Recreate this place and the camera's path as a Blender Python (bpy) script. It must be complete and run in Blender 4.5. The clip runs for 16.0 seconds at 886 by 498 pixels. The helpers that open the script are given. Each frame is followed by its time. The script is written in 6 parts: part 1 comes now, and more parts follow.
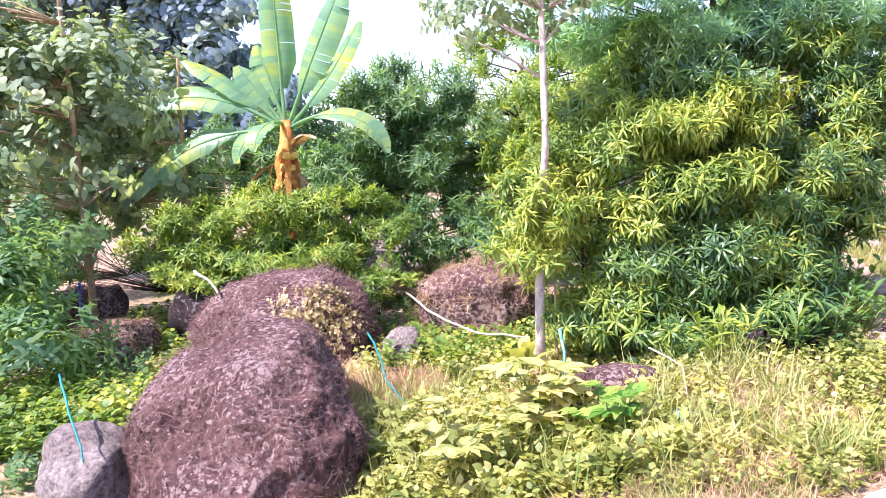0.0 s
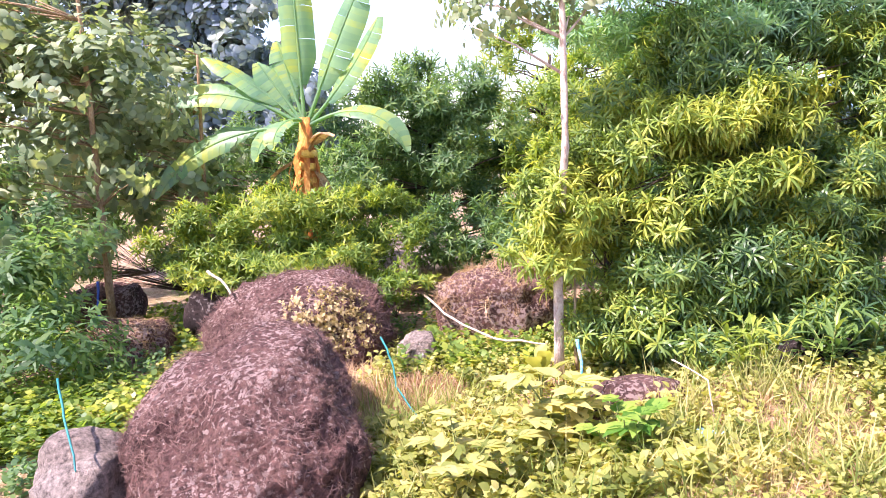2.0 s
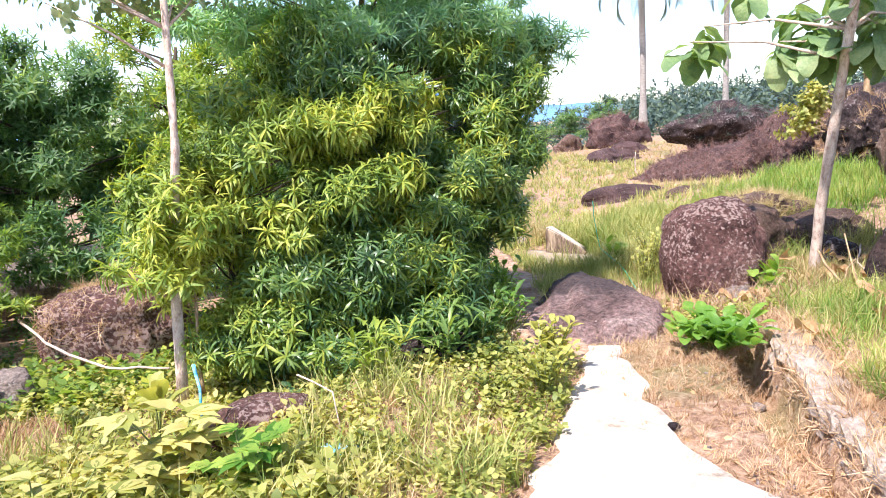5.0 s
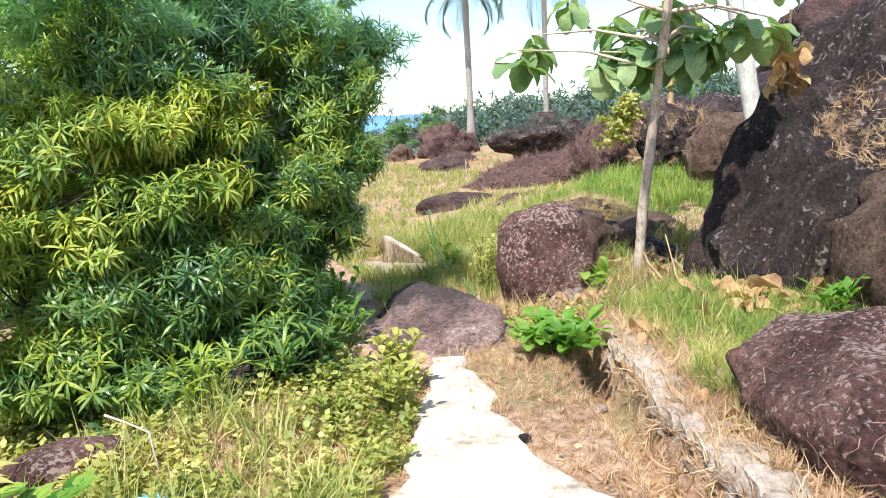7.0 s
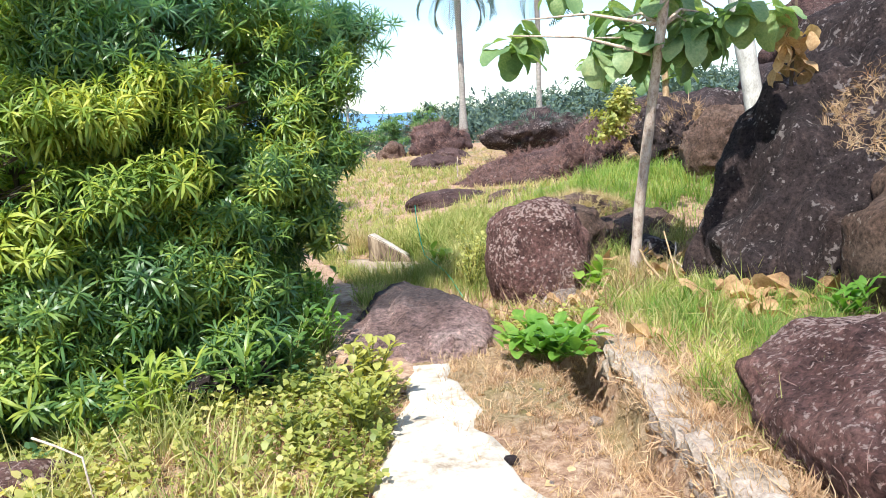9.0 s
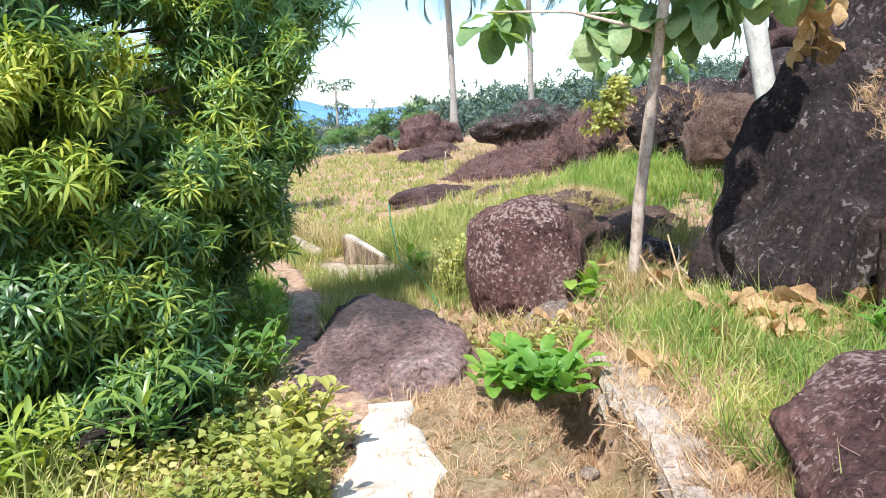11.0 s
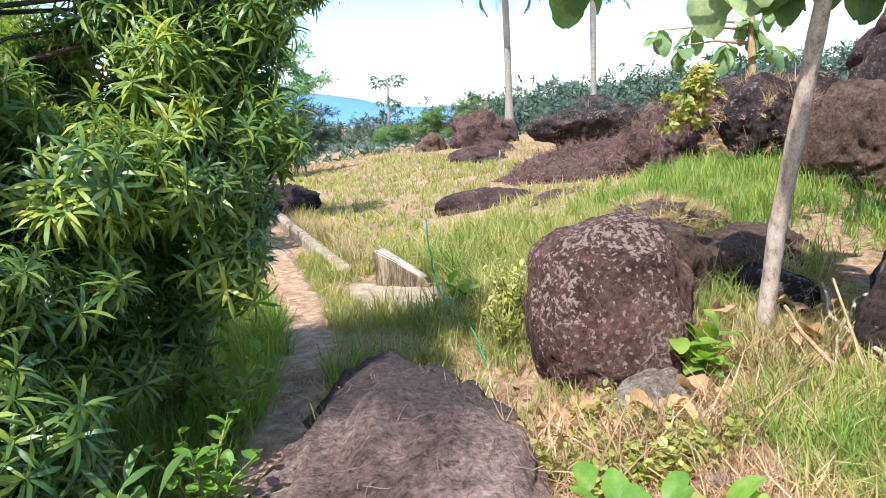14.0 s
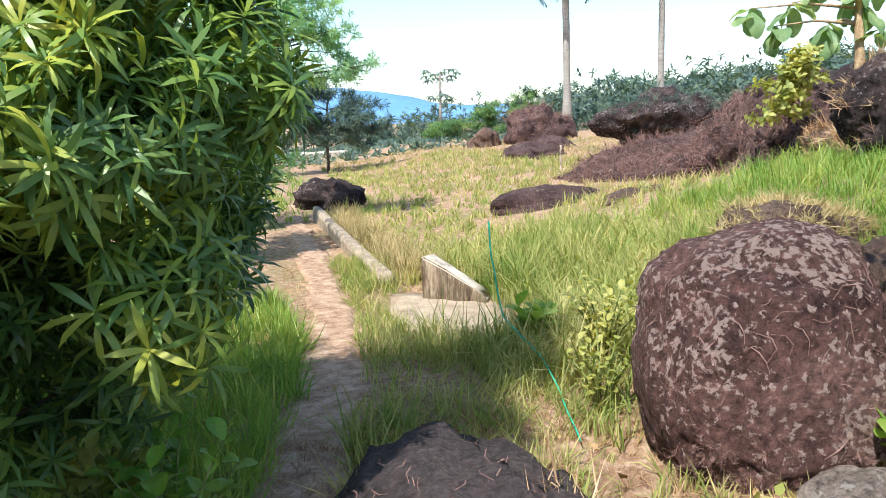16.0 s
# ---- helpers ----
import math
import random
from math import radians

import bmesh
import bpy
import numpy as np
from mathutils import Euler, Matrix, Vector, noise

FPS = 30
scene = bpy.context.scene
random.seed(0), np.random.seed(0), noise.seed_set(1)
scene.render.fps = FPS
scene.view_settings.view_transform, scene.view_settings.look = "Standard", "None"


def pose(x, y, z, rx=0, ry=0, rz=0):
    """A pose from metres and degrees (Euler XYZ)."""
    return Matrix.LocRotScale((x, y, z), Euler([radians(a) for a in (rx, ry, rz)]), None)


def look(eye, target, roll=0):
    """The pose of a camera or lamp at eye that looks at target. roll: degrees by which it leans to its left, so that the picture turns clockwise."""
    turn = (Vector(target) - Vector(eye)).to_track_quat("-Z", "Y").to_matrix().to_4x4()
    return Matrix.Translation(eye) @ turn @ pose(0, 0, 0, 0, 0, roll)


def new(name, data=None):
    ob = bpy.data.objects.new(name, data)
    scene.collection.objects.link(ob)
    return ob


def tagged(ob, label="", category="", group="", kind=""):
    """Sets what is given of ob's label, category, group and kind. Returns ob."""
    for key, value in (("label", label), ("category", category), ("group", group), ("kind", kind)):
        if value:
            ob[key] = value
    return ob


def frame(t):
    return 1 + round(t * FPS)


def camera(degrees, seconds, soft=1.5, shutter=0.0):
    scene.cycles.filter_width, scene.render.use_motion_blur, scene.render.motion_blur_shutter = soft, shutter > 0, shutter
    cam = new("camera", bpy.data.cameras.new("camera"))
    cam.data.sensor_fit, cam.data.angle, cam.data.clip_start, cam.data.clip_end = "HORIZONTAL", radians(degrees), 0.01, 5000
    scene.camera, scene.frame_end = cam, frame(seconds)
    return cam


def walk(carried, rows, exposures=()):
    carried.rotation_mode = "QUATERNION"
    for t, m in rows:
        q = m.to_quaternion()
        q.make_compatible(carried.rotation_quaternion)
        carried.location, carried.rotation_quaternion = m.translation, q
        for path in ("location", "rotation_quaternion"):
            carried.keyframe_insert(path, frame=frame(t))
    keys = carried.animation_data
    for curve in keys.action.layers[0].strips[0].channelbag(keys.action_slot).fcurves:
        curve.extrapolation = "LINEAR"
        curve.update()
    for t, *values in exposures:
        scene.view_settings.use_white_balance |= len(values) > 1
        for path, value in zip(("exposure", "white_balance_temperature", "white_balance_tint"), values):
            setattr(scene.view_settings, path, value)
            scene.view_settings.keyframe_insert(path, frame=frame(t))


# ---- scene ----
cam = camera(62.4, 16.0, soft=0.9)
PATH = [
    (0, (-0.953, -0.564, 1.706), (-1.218, 1.397, 1.412), -4.1),
    (0.5, (-0.963, -0.497, 1.696), (-1.289, 1.454, 1.407), -3.9),
    (1, (-0.956, -0.44, 1.694), (-1.308, 1.508, 1.406), -3.9),
    (1.5, (-0.91, -0.379, 1.697), (-1.262, 1.569, 1.408), -3.8),
    (2, (-0.86, -0.316, 1.697), (-1.209, 1.632, 1.404), -4.0),
    (2.5, (-0.829, -0.309, 1.714), (-1.218, 1.631, 1.423), -3.8),
    (3, (-0.821, -0.253, 1.72), (-1.202, 1.688, 1.427), -3.4),
    (3.5, (-0.839, -0.192, 1.736), (-1.177, 1.757, 1.439), -3.1),
    (4, (-0.768, -0.119, 1.719), (-0.946, 1.849, 1.413), -3.0),
    (4.5, (-0.691, -0.083, 1.684), (-0.559, 1.889, 1.371), -2.8),
    (4.7, (-0.638, -0.099, 1.683), (-0.351, 1.854, 1.362), -2.6),
    (5, (-0.622, -0.017, 1.712), (-0.057, 1.87, 1.364), -2.4),
    (5.2, (-0.627, 0.011, 1.709), (0.069, 1.853, 1.355), -2.2),
    (7.3, (-0.472, 0.318, 1.66), (0.509, 2.028, 1.323), -2.0),
    (7.5, (-0.407, 0.348, 1.667), (0.575, 2.057, 1.329), -2.0),
    (8, (-0.332, 0.367, 1.672), (0.652, 2.074, 1.331), -2.2),
    (8.5, (-0.302, 0.428, 1.66), (0.684, 2.134, 1.319), -2.1),
    (9, (-0.242, 0.595, 1.586), (0.75, 2.297, 1.244), -2.1),
    (9.2, (-0.225, 0.686, 1.582), (0.777, 2.382, 1.235), -2.2),
    (11.3, (0.468, 1.395, 1.521), (1.471, 3.087, 1.161), -2.3),
    (11.5, (0.538, 1.504, 1.515), (1.539, 3.198, 1.156), -2.0),
    (12, (0.722, 1.709, 1.499), (1.709, 3.411, 1.14), -2.1),
    (12.5, (0.872, 2.003, 1.476), (1.862, 3.703, 1.114), -1.9),
    (13, (1.066, 2.294, 1.479), (2.05, 3.997, 1.116), -1.9),
    (13.5, (1.167, 2.54, 1.454), (2.087, 4.279, 1.095), -1.8),
    (14, (1.292, 2.811, 1.447), (2.17, 4.572, 1.091), -2.1),
    (14.5, (1.474, 3.094, 1.429), (2.336, 4.863, 1.071), -2.1),
    (15, (1.535, 3.346, 1.381), (2.35, 5.138, 1.026), -2.0),
    (15.5, (1.608, 3.674, 1.341), (2.409, 5.471, 0.984), -1.8),
    (16, (1.824, 4.133, 1.278), (2.581, 5.95, 0.921), -1.6),
]
EXPOSURES = [(0, 1.54, 5800, 31), (1.5, 1.54, 6350, 34), (3.8, 1.54, 6350, 33), (5.0, 1.2, 6150, 18), (7.5, 0.95, 6150, 6), (11, 0.95, 5950, 7), (14, 0.93, 6000, 8), (16, 0.9, 6100, 5)]
walk(cam, [(t, look(eye, aim, roll)) for t, eye, aim, roll in PATH], EXPOSURES)

# ---- light ----
SUN_AZ, SUN_EL = -126.0, 56.0
world = bpy.data.worlds.new("world")
scene.world = world
world.use_nodes = True
wn = world.node_tree.nodes
sky = wn.new("ShaderNodeTexSky")
sky.sky_type = "NISHITA"
sky.sun_disc = False
sky.sun_elevation, sky.sun_rotation = radians(SUN_EL), radians(SUN_AZ % 360)
sky.dust_density, sky.air_density, sky.ozone_density = 0.9, 1.0, 1.0
wn["Background"].inputs[1].default_value = 0.15
world.node_tree.links.new(sky.outputs[0], wn["Background"].inputs[0])
sun_data = bpy.data.lights.new("sun", "SUN")
sun_data.energy, sun_data.angle, sun_data.color = 4.6, radians(0.6), (1.0, 0.94, 0.84)
sun = new("sun", sun_data)
sun_from = Vector((math.sin(radians(SUN_AZ)) * math.cos(radians(SUN_EL)), math.cos(radians(SUN_AZ)) * math.cos(radians(SUN_EL)), math.sin(radians(SUN_EL))))
sun.matrix_world = look(sun_from * 40, (0, 0, 0))

# ---- materials ----
def material(name, rough=0.8, spec=0.3):
    m = bpy.data.materials.new(name)
    m.use_nodes = True
    b = m.node_tree.nodes["Principled BSDF"]
    b.inputs["Roughness"].default_value = rough
    b.inputs["Specular IOR Level"].default_value = spec
    return m, m.node_tree.nodes, m.node_tree.links, b


def ramp(nodes, stops, interpolation="LINEAR"):
    r = nodes.new("ShaderNodeValToRGB")
    r.color_ramp.interpolation = interpolation
    while len(r.color_ramp.elements) < len(stops):
        r.color_ramp.elements.new(0.5)
    for e, (p, c) in zip(r.color_ramp.elements, stops):
        e.position, e.color = p, (*c, 1)
    return r


def noise_node(nodes, links, scale, detail=6, rough=0.6, vector=None):
    n = nodes.new("ShaderNodeTexNoise")
    n.inputs["Scale"].default_value, n.inputs["Detail"].default_value, n.inputs["Roughness"].default_value = scale, detail, rough
    if vector:
        links.new(vector, n.inputs["Vector"])
    return n


def mixed(nodes, links, fac, a, b, blend="MIX"):
    m = nodes.new("ShaderNodeMix")
    m.data_type, m.blend_type = "RGBA", blend
    for socket, v in ((m.inputs[0], fac), (m.inputs[6], a), (m.inputs[7], b)):
        if hasattr(v, "is_linked"):
            links.new(v, socket)
        else:
            socket.default_value = v if isinstance(v, float) else (*v, 1)
    return m.outputs[2]


def bump(nodes, links, bsdf, height, strength, distance):
    b = nodes.new("ShaderNodeBump")
    b.inputs["Strength"].default_value, b.inputs["Distance"].default_value = strength, distance
    links.new(height, b.inputs["Height"])
    links.new(b.outputs[0], bsdf.inputs["Normal"])


def rock_material(name, dark, mid, light, lichen, amount, spot=15):
    """Weathered boulder: mottled stone, pale lichen blotches, dark algae and a rough skin."""
    m, n, l, b = material(name, 0.92, 0.2)
    pos = n.new("ShaderNodeNewGeometry").outputs["Position"]
    big, fine = noise_node(n, l, 2.2, 8, 0.65, pos), noise_node(n, l, 26, 9, 0.78, pos)
    base = ramp(n, [(0.3, dark), (0.5, mid), (0.72, light)])
    l.new(big.outputs[0], base.inputs[0])
    grain = ramp(n, [(0.37, (0.22, 0.2, 0.2)), (0.49, (0.85, 0.83, 0.82)), (0.56, (1.15, 1.1, 1.08)), (0.66, (2.0, 1.85, 1.8))])
    l.new(fine.outputs[0], grain.inputs[0])
    colour = mixed(n, l, 0.9, base.outputs[0], grain.outputs[0], "MULTIPLY")
    warp = noise_node(n, l, 7, 4, 0.6, pos)
    vec = n.new("ShaderNodeVectorMath")
    vec.operation = "MULTIPLY_ADD"
    vec.inputs[1].default_value = (0.05, 0.05, 0.05)
    l.new(warp.outputs["Color"], vec.inputs[0])
    l.new(pos, vec.inputs[2])
    patch = noise_node(n, l, spot, 5, 0.62, vec.outputs[0])
    zone = noise_node(n, l, 1.7, 3, 0.5, pos)
    add = n.new("ShaderNodeMath")
    add.operation = "MULTIPLY_ADD"
    add.inputs[1].default_value = 0.55
    l.new(zone.outputs[0], add.inputs[0])
    l.new(patch.outputs[0], add.inputs[2])
    mask = ramp(n, [(1.04 - amount * 0.3, (0, 0, 0)), (1.1 - amount * 0.3, (0.85, 0.85, 0.85))])
    l.new(add.outputs[0], mask.inputs[0])
    colour = mixed(n, l, mask.outputs[0], colour, lichen)
    l.new(colour, b.inputs["Base Color"])
    height = mixed(n, l, 0.75, big.outputs[0], fine.outputs[0])
    bump(n, l, b, height, 1.0, 0.12)
    return m


ROCK = rock_material("mauve_boulder_stone", (0.065, 0.033, 0.03), (0.19, 0.1, 0.09), (0.31, 0.18, 0.16), (0.58, 0.42, 0.38), 0.75, 30)
# kept near black: the teak crown's shade is put into this stone colour
ROCK_DARK = rock_material("shade_black_weathered_stone", (0.02, 0.015, 0.017), (0.06, 0.043, 0.043), (0.16, 0.112, 0.105), (0.32, 0.27, 0.26), 0.55, 17)
ROCK_BROWN = rock_material("brown_pitted_stone", (0.08, 0.052, 0.04), (0.17, 0.11, 0.085), (0.27, 0.19, 0.15), (0.42, 0.34, 0.28), 0.3)
ROCK_PATH = rock_material("flat_path_stone", (0.085, 0.056, 0.053), (0.42, 0.28, 0.258), (0.74, 0.56, 0.51), (0.6, 0.46, 0.42), 0.45, 18)
def shade_painted(m, centre, reach, dark):
    """Shade painted into a stone's colour round centre: blackish, with a ragged edge."""
    n, l = m.node_tree.nodes, m.node_tree.links
    b = n["Principled BSDF"]
    under = b.inputs["Base Color"].links[0].from_socket
    pos = n.new("ShaderNodeNewGeometry").outputs["Position"]
    far = n.new("ShaderNodeVectorMath")
    far.operation = "DISTANCE"
    far.inputs[1].default_value = centre
    l.new(pos, far.inputs[0])
    ragged = n.new("ShaderNodeMath")
    ragged.operation = "MULTIPLY_ADD"
    ragged.inputs[1].default_value = 1.1
    l.new(noise_node(n, l, 5, 8, 0.7, pos).outputs[0], ragged.inputs[0])
    l.new(far.outputs["Value"], ragged.inputs[2])
    mask = ramp(n, [(0.0, (0.9, 0.9, 0.9)), (0.42, (0.85, 0.85, 0.85)), (0.58, (0, 0, 0))])
    half = n.new("ShaderNodeMath")
    half.operation = "DIVIDE"
    half.inputs[1].default_value = 2 * (reach + 0.55)
    l.new(ragged.outputs[0], half.inputs[0])
    l.new(half.outputs[0], mask.inputs[0])
    speck = ramp(n, [(0.4, dark), (0.6, tuple(3.2 * c for c in dark))])
    l.new(noise_node(n, l, 30, 8, 0.75, pos).outputs[0], speck.inputs[0])
    l.new(mixed(n, l, mask.outputs[0], under, speck.outputs[0]), b.inputs["Base Color"])


# the shrub's shadow over the flat rock's back, painted into the stone colour
shade_painted(ROCK_PATH, (2.85, 6.3, 0.1), 0.8, (0.035, 0.029, 0.03))
ROCK_GREY = rock_material("grey_field_stone", (0.22, 0.175, 0.155), (0.44, 0.36, 0.32), (0.62, 0.53, 0.48), (0.66, 0.6, 0.55), 0.4)
ROCK_FAR = rock_material("dark_mauve_outcrop_stone", (0.05, 0.03, 0.032), (0.115, 0.07, 0.066), (0.19, 0.12, 0.11), (0.36, 0.29, 0.26), 0.34)


def leaf_material(name, stops, glow=0.4, rough=0.5, spec=0.4, mottle=0.0):
    """Thin leaf: colour varies leaf by leaf, light shines through it."""
    m, n, l, b = material(name, rough, spec)
    geo = n.new("ShaderNodeNewGeometry")
    pick = ramp(n, stops)
    patch = noise_node(n, l, 1.6, 3, 0.6, geo.outputs["Position"])
    mix = n.new("ShaderNodeMath")
    mix.operation = "MULTIPLY_ADD"
    mix.inputs[1].default_value = 0.55
    l.new(geo.outputs["Random Per Island"], mix.inputs[0])
    half = n.new("ShaderNodeMath")
    half.operation = "MULTIPLY_ADD"
    half.inputs[1].default_value, half.inputs[2].default_value = 1.5, -0.53
    l.new(patch.outputs[0], half.inputs[0])
    l.new(half.outputs[0], mix.inputs[2])
    if mottle:
        spots = noise_node(n, l, 42, 5, 0.65, geo.outputs["Position"])
        add = n.new("ShaderNodeMath")
        add.operation = "MULTIPLY_ADD"
        add.inputs[1].default_value = mottle
        l.new(spots.outputs[0], add.inputs[0])
        less = n.new("ShaderNodeMath")
        less.operation = "SUBTRACT"
        less.inputs[1].default_value = mottle * 0.5
        l.new(mix.outputs[0], less.inputs[0])
        l.new(less.outputs[0], add.inputs[2])
        mix = add
        bump = n.new("ShaderNodeBump")
        bump.inputs["Strength"].default_value, bump.inputs["Distance"].default_value = 0.5, 0.006
        l.new(spots.outputs[0], bump.inputs["Height"])
        l.new(bump.outputs[0], b.inputs["Normal"])
    l.new(mix.outputs[0], pick.inputs[0])
    l.new(pick.outputs[0], b.inputs["Base Color"])
    t = n.new("ShaderNodeBsdfTranslucent")
    warm = mixed(n, l, 1.0, pick.outputs[0], (1.75, 1.7, 0.75), "MULTIPLY")
    l.new(warm, t.inputs["Color"])
    mixs = n.new("ShaderNodeMixShader")
    mixs.inputs[0].default_value = glow
    l.new(b.outputs[0], mixs.inputs[1])
    l.new(t.outputs[0], mixs.inputs[2])
    l.new(mixs.outputs[0], n["Material Output"].inputs["Surface"])
    return m


G = lambda r, g, b: (r, g, b)
LEAF_SHRUB = leaf_material("narrow_shrub_leaf", [(0.08, G(0.045, 0.105, 0.04)), (0.45, G(0.11, 0.2, 0.055)), (0.75, G(0.25, 0.33, 0.06)), (1.0, G(0.48, 0.46, 0.07))], 0.36, 0.4, 0.5)
LEAF_YELLOW = leaf_material("yellow_green_shrub_leaf", [(0.08, G(0.10, 0.17, 0.035)), (0.45, G(0.22, 0.30, 0.05)), (0.9, G(0.48, 0.47, 0.08))], 0.35)
LEAF_TOP = leaf_material("blue_green_feathery_leaf", [(0.1, G(0.15, 0.28, 0.19)), (0.5, G(0.25, 0.42, 0.25)), (0.9, G(0.43, 0.55, 0.26))], 0.5)
LEAF_DARK = leaf_material("dark_tree_leaf", [(0.1, G(0.07, 0.145, 0.07)), (0.5, G(0.13, 0.235, 0.1)), (0.9, G(0.27, 0.36, 0.12))], 0.5)
LEAF_BUSH = leaf_material("fine_bush_leaf", [(0.1, G(0.08, 0.15, 0.035)), (0.5, G(0.18, 0.27, 0.05)), (0.9, G(0.42, 0.44, 0.07))], 0.45)
LEAF_TEAK = leaf_material("broad_teak_leaf", [(0.1, G(0.09, 0.17, 0.08)), (0.5, G(0.18, 0.28, 0.12)), (0.85, G(0.4, 0.46, 0.23)), (1.0, G(0.52, 0.46, 0.18))], 0.38, 0.5, 0.4, 0.7)
LEAF_GREY = leaf_material("dusty_grey_green_leaf", [(0.1, G(0.12, 0.17, 0.1)), (0.5, G(0.23, 0.3, 0.17)), (0.85, G(0.4, 0.44, 0.28)), (1.0, G(0.5, 0.42, 0.26))], 0.38, 0.7)
# distant foliage: bluish haze is part of this colour
LEAF_FAR = leaf_material("hazed_blue_green_leaf", [(0.1, G(0.05, 0.085, 0.09)), (0.5, G(0.085, 0.135, 0.12)), (0.9, G(0.15, 0.2, 0.13))], 0.25, 0.8)
# pale blue cast is distance haze mixed into the leaf colour
LEAF_BLUE = leaf_material("haze_tinted_forest_leaf", [(0.1, G(0.16, 0.21, 0.29)), (0.5, G(0.25, 0.32, 0.39)), (0.9, G(0.4, 0.45, 0.42))], 0.45, 0.75)
LEAF_WEED = leaf_material("yellow_green_weed_leaf", [(0.1, G(0.14, 0.18, 0.04)), (0.5, G(0.33, 0.34, 0.085)), (0.9, G(0.56, 0.49, 0.2))], 0.38)
LEAF_HERB = leaf_material("fresh_green_herb_leaf", [(0.1, G(0.05, 0.15, 0.02)), (0.5, G(0.15, 0.29, 0.045)), (0.9, G(0.38, 0.47, 0.10))], 0.42, 0.45, 0.4, 0.5)
LEAF_DRY = leaf_material("dead_tan_leaf", [(0.1, G(0.17, 0.095, 0.055)), (0.5, G(0.40, 0.25, 0.13)), (0.9, G(0.6, 0.43, 0.24))], 0.2, 0.8, 0.15, 1.0)
LEAF_BANANA = leaf_material("banana_leaf", [(0.1, G(0.15, 0.30, 0.18)), (0.5, G(0.24, 0.40, 0.2)), (0.9, G(0.46, 0.50, 0.09))], 0.5, 0.4)
GRASS_GREEN = leaf_material("green_grass_blade", [(0.1, G(0.1, 0.2, 0.035)), (0.5, G(0.2, 0.31, 0.06)), (0.9, G(0.42, 0.42, 0.12))], 0.4)
GRASS_DRY = leaf_material("dry_grass_blade", [(0.1, G(0.23, 0.18, 0.085)), (0.5, G(0.42, 0.33, 0.17)), (0.9, G(0.62, 0.49, 0.3))], 0.25, 0.8, 0.2)
GRASS_MIX = leaf_material("half_dry_grass_blade", [(0.1, G(0.15, 0.23, 0.05)), (0.5, G(0.32, 0.33, 0.11)), (0.9, G(0.58, 0.49, 0.25))], 0.3, 0.8, 0.2)
GRASS_RED = leaf_material("reddish_dead_grass", [(0.1, G(0.22, 0.12, 0.075)), (0.45, G(0.43, 0.28, 0.17)), (0.9, G(0.64, 0.48, 0.33))], 0.2, 0.85, 0.15)


def rough_material(name, stops, scale, stretch=(1, 1, 1), relief=0.4, depth=0.02, rough=0.85):
    m, n, l, b = material(name, rough, 0.25)
    tc = n.new("ShaderNodeTexCoord")
    mp = n.new("ShaderNodeMapping")
    mp.inputs["Scale"].default_value = stretch
    l.new(tc.outputs["Object"], mp.inputs["Vector"])
    a, c = noise_node(n, l, scale, 8, 0.65, mp.outputs[0]), noise_node(n, l, scale * 6, 5, 0.6, mp.outputs[0])
    r = ramp(n, stops)
    l.new(mixed(n, l, 0.35, a.outputs[0], c.outputs[0]), r.inputs[0])
    l.new(r.outputs[0], b.inputs["Base Color"])
    bump(n, l, b, c.outputs[0], relief, depth)
    return m


BARK_PALE = rough_material("pale_speckled_bark", [(0.35, (0.2, 0.13, 0.1)), (0.47, (0.48, 0.36, 0.29)), (0.6, (0.64, 0.54, 0.46))], 22, (1, 1, 0.5), 0.6, 0.01)
BARK_TAN = rough_material("tan_young_bark", [(0.35, (0.14, 0.085, 0.05)), (0.5, (0.33, 0.22, 0.12)), (0.65, (0.5, 0.38, 0.24))], 12, (1, 1, 0.4), 0.6, 0.01)
BARK_WHITE = rough_material("whitish_bark", [(0.35, (0.3, 0.27, 0.24)), (0.5, (0.52, 0.49, 0.45)), (0.65, (0.7, 0.67, 0.62))], 10, (1, 1, 0.6), 0.4, 0.01)
BARK_DARK = rough_material("dark_shrub_bark", [(0.35, (0.045, 0.035, 0.025)), (0.6, (0.14, 0.10, 0.07))], 14, (1, 1, 0.4), 0.6, 0.01)
BARK_PALM = rough_material("grey_palm_bark", [(0.35, (0.2, 0.17, 0.15)), (0.65, (0.42, 0.38, 0.34))], 5, (1, 1, 4), 0.6, 0.03)
CONCRETE = rough_material("bleached_concrete", [(0.36, (0.24, 0.185, 0.135)), (0.45, (0.44, 0.38, 0.31)), (0.58, (0.57, 0.52, 0.45))], 3.5, (1, 1, 1), 0.25, 0.01)
OLD_CONCRETE = rough_material("stained_old_concrete", [(0.34, (0.2, 0.145, 0.10)), (0.5, (0.34, 0.26, 0.19)), (0.64, (0.46, 0.37, 0.28))], 5, (1, 1, 1), 0.4, 0.015)
MORTAR = rough_material("crumbling_mortar", [(0.36, (0.17, 0.13, 0.095)), (0.5, (0.3, 0.235, 0.18)), (0.62, (0.46, 0.38, 0.3))], 7, (1, 1, 1), 0.6, 0.02)
STONE_WALL = rough_material("pale_wall_stone", [(0.36, (0.2, 0.15, 0.12)), (0.5, (0.36, 0.29, 0.24)), (0.62, (0.52, 0.45, 0.38))], 9, (1, 1, 1), 0.6, 0.02)
DIRT = rough_material("trodden_sandy_dirt", [(0.36, (0.2, 0.105, 0.068)), (0.5, (0.38, 0.24, 0.16)), (0.62, (0.55, 0.40, 0.29))], 9, (1, 1, 1), 0.6, 0.035)
STRAW = rough_material("dead_root_fibre", [(0.4, (0.15, 0.08, 0.072)), (0.6, (0.3, 0.18, 0.15))], 20)
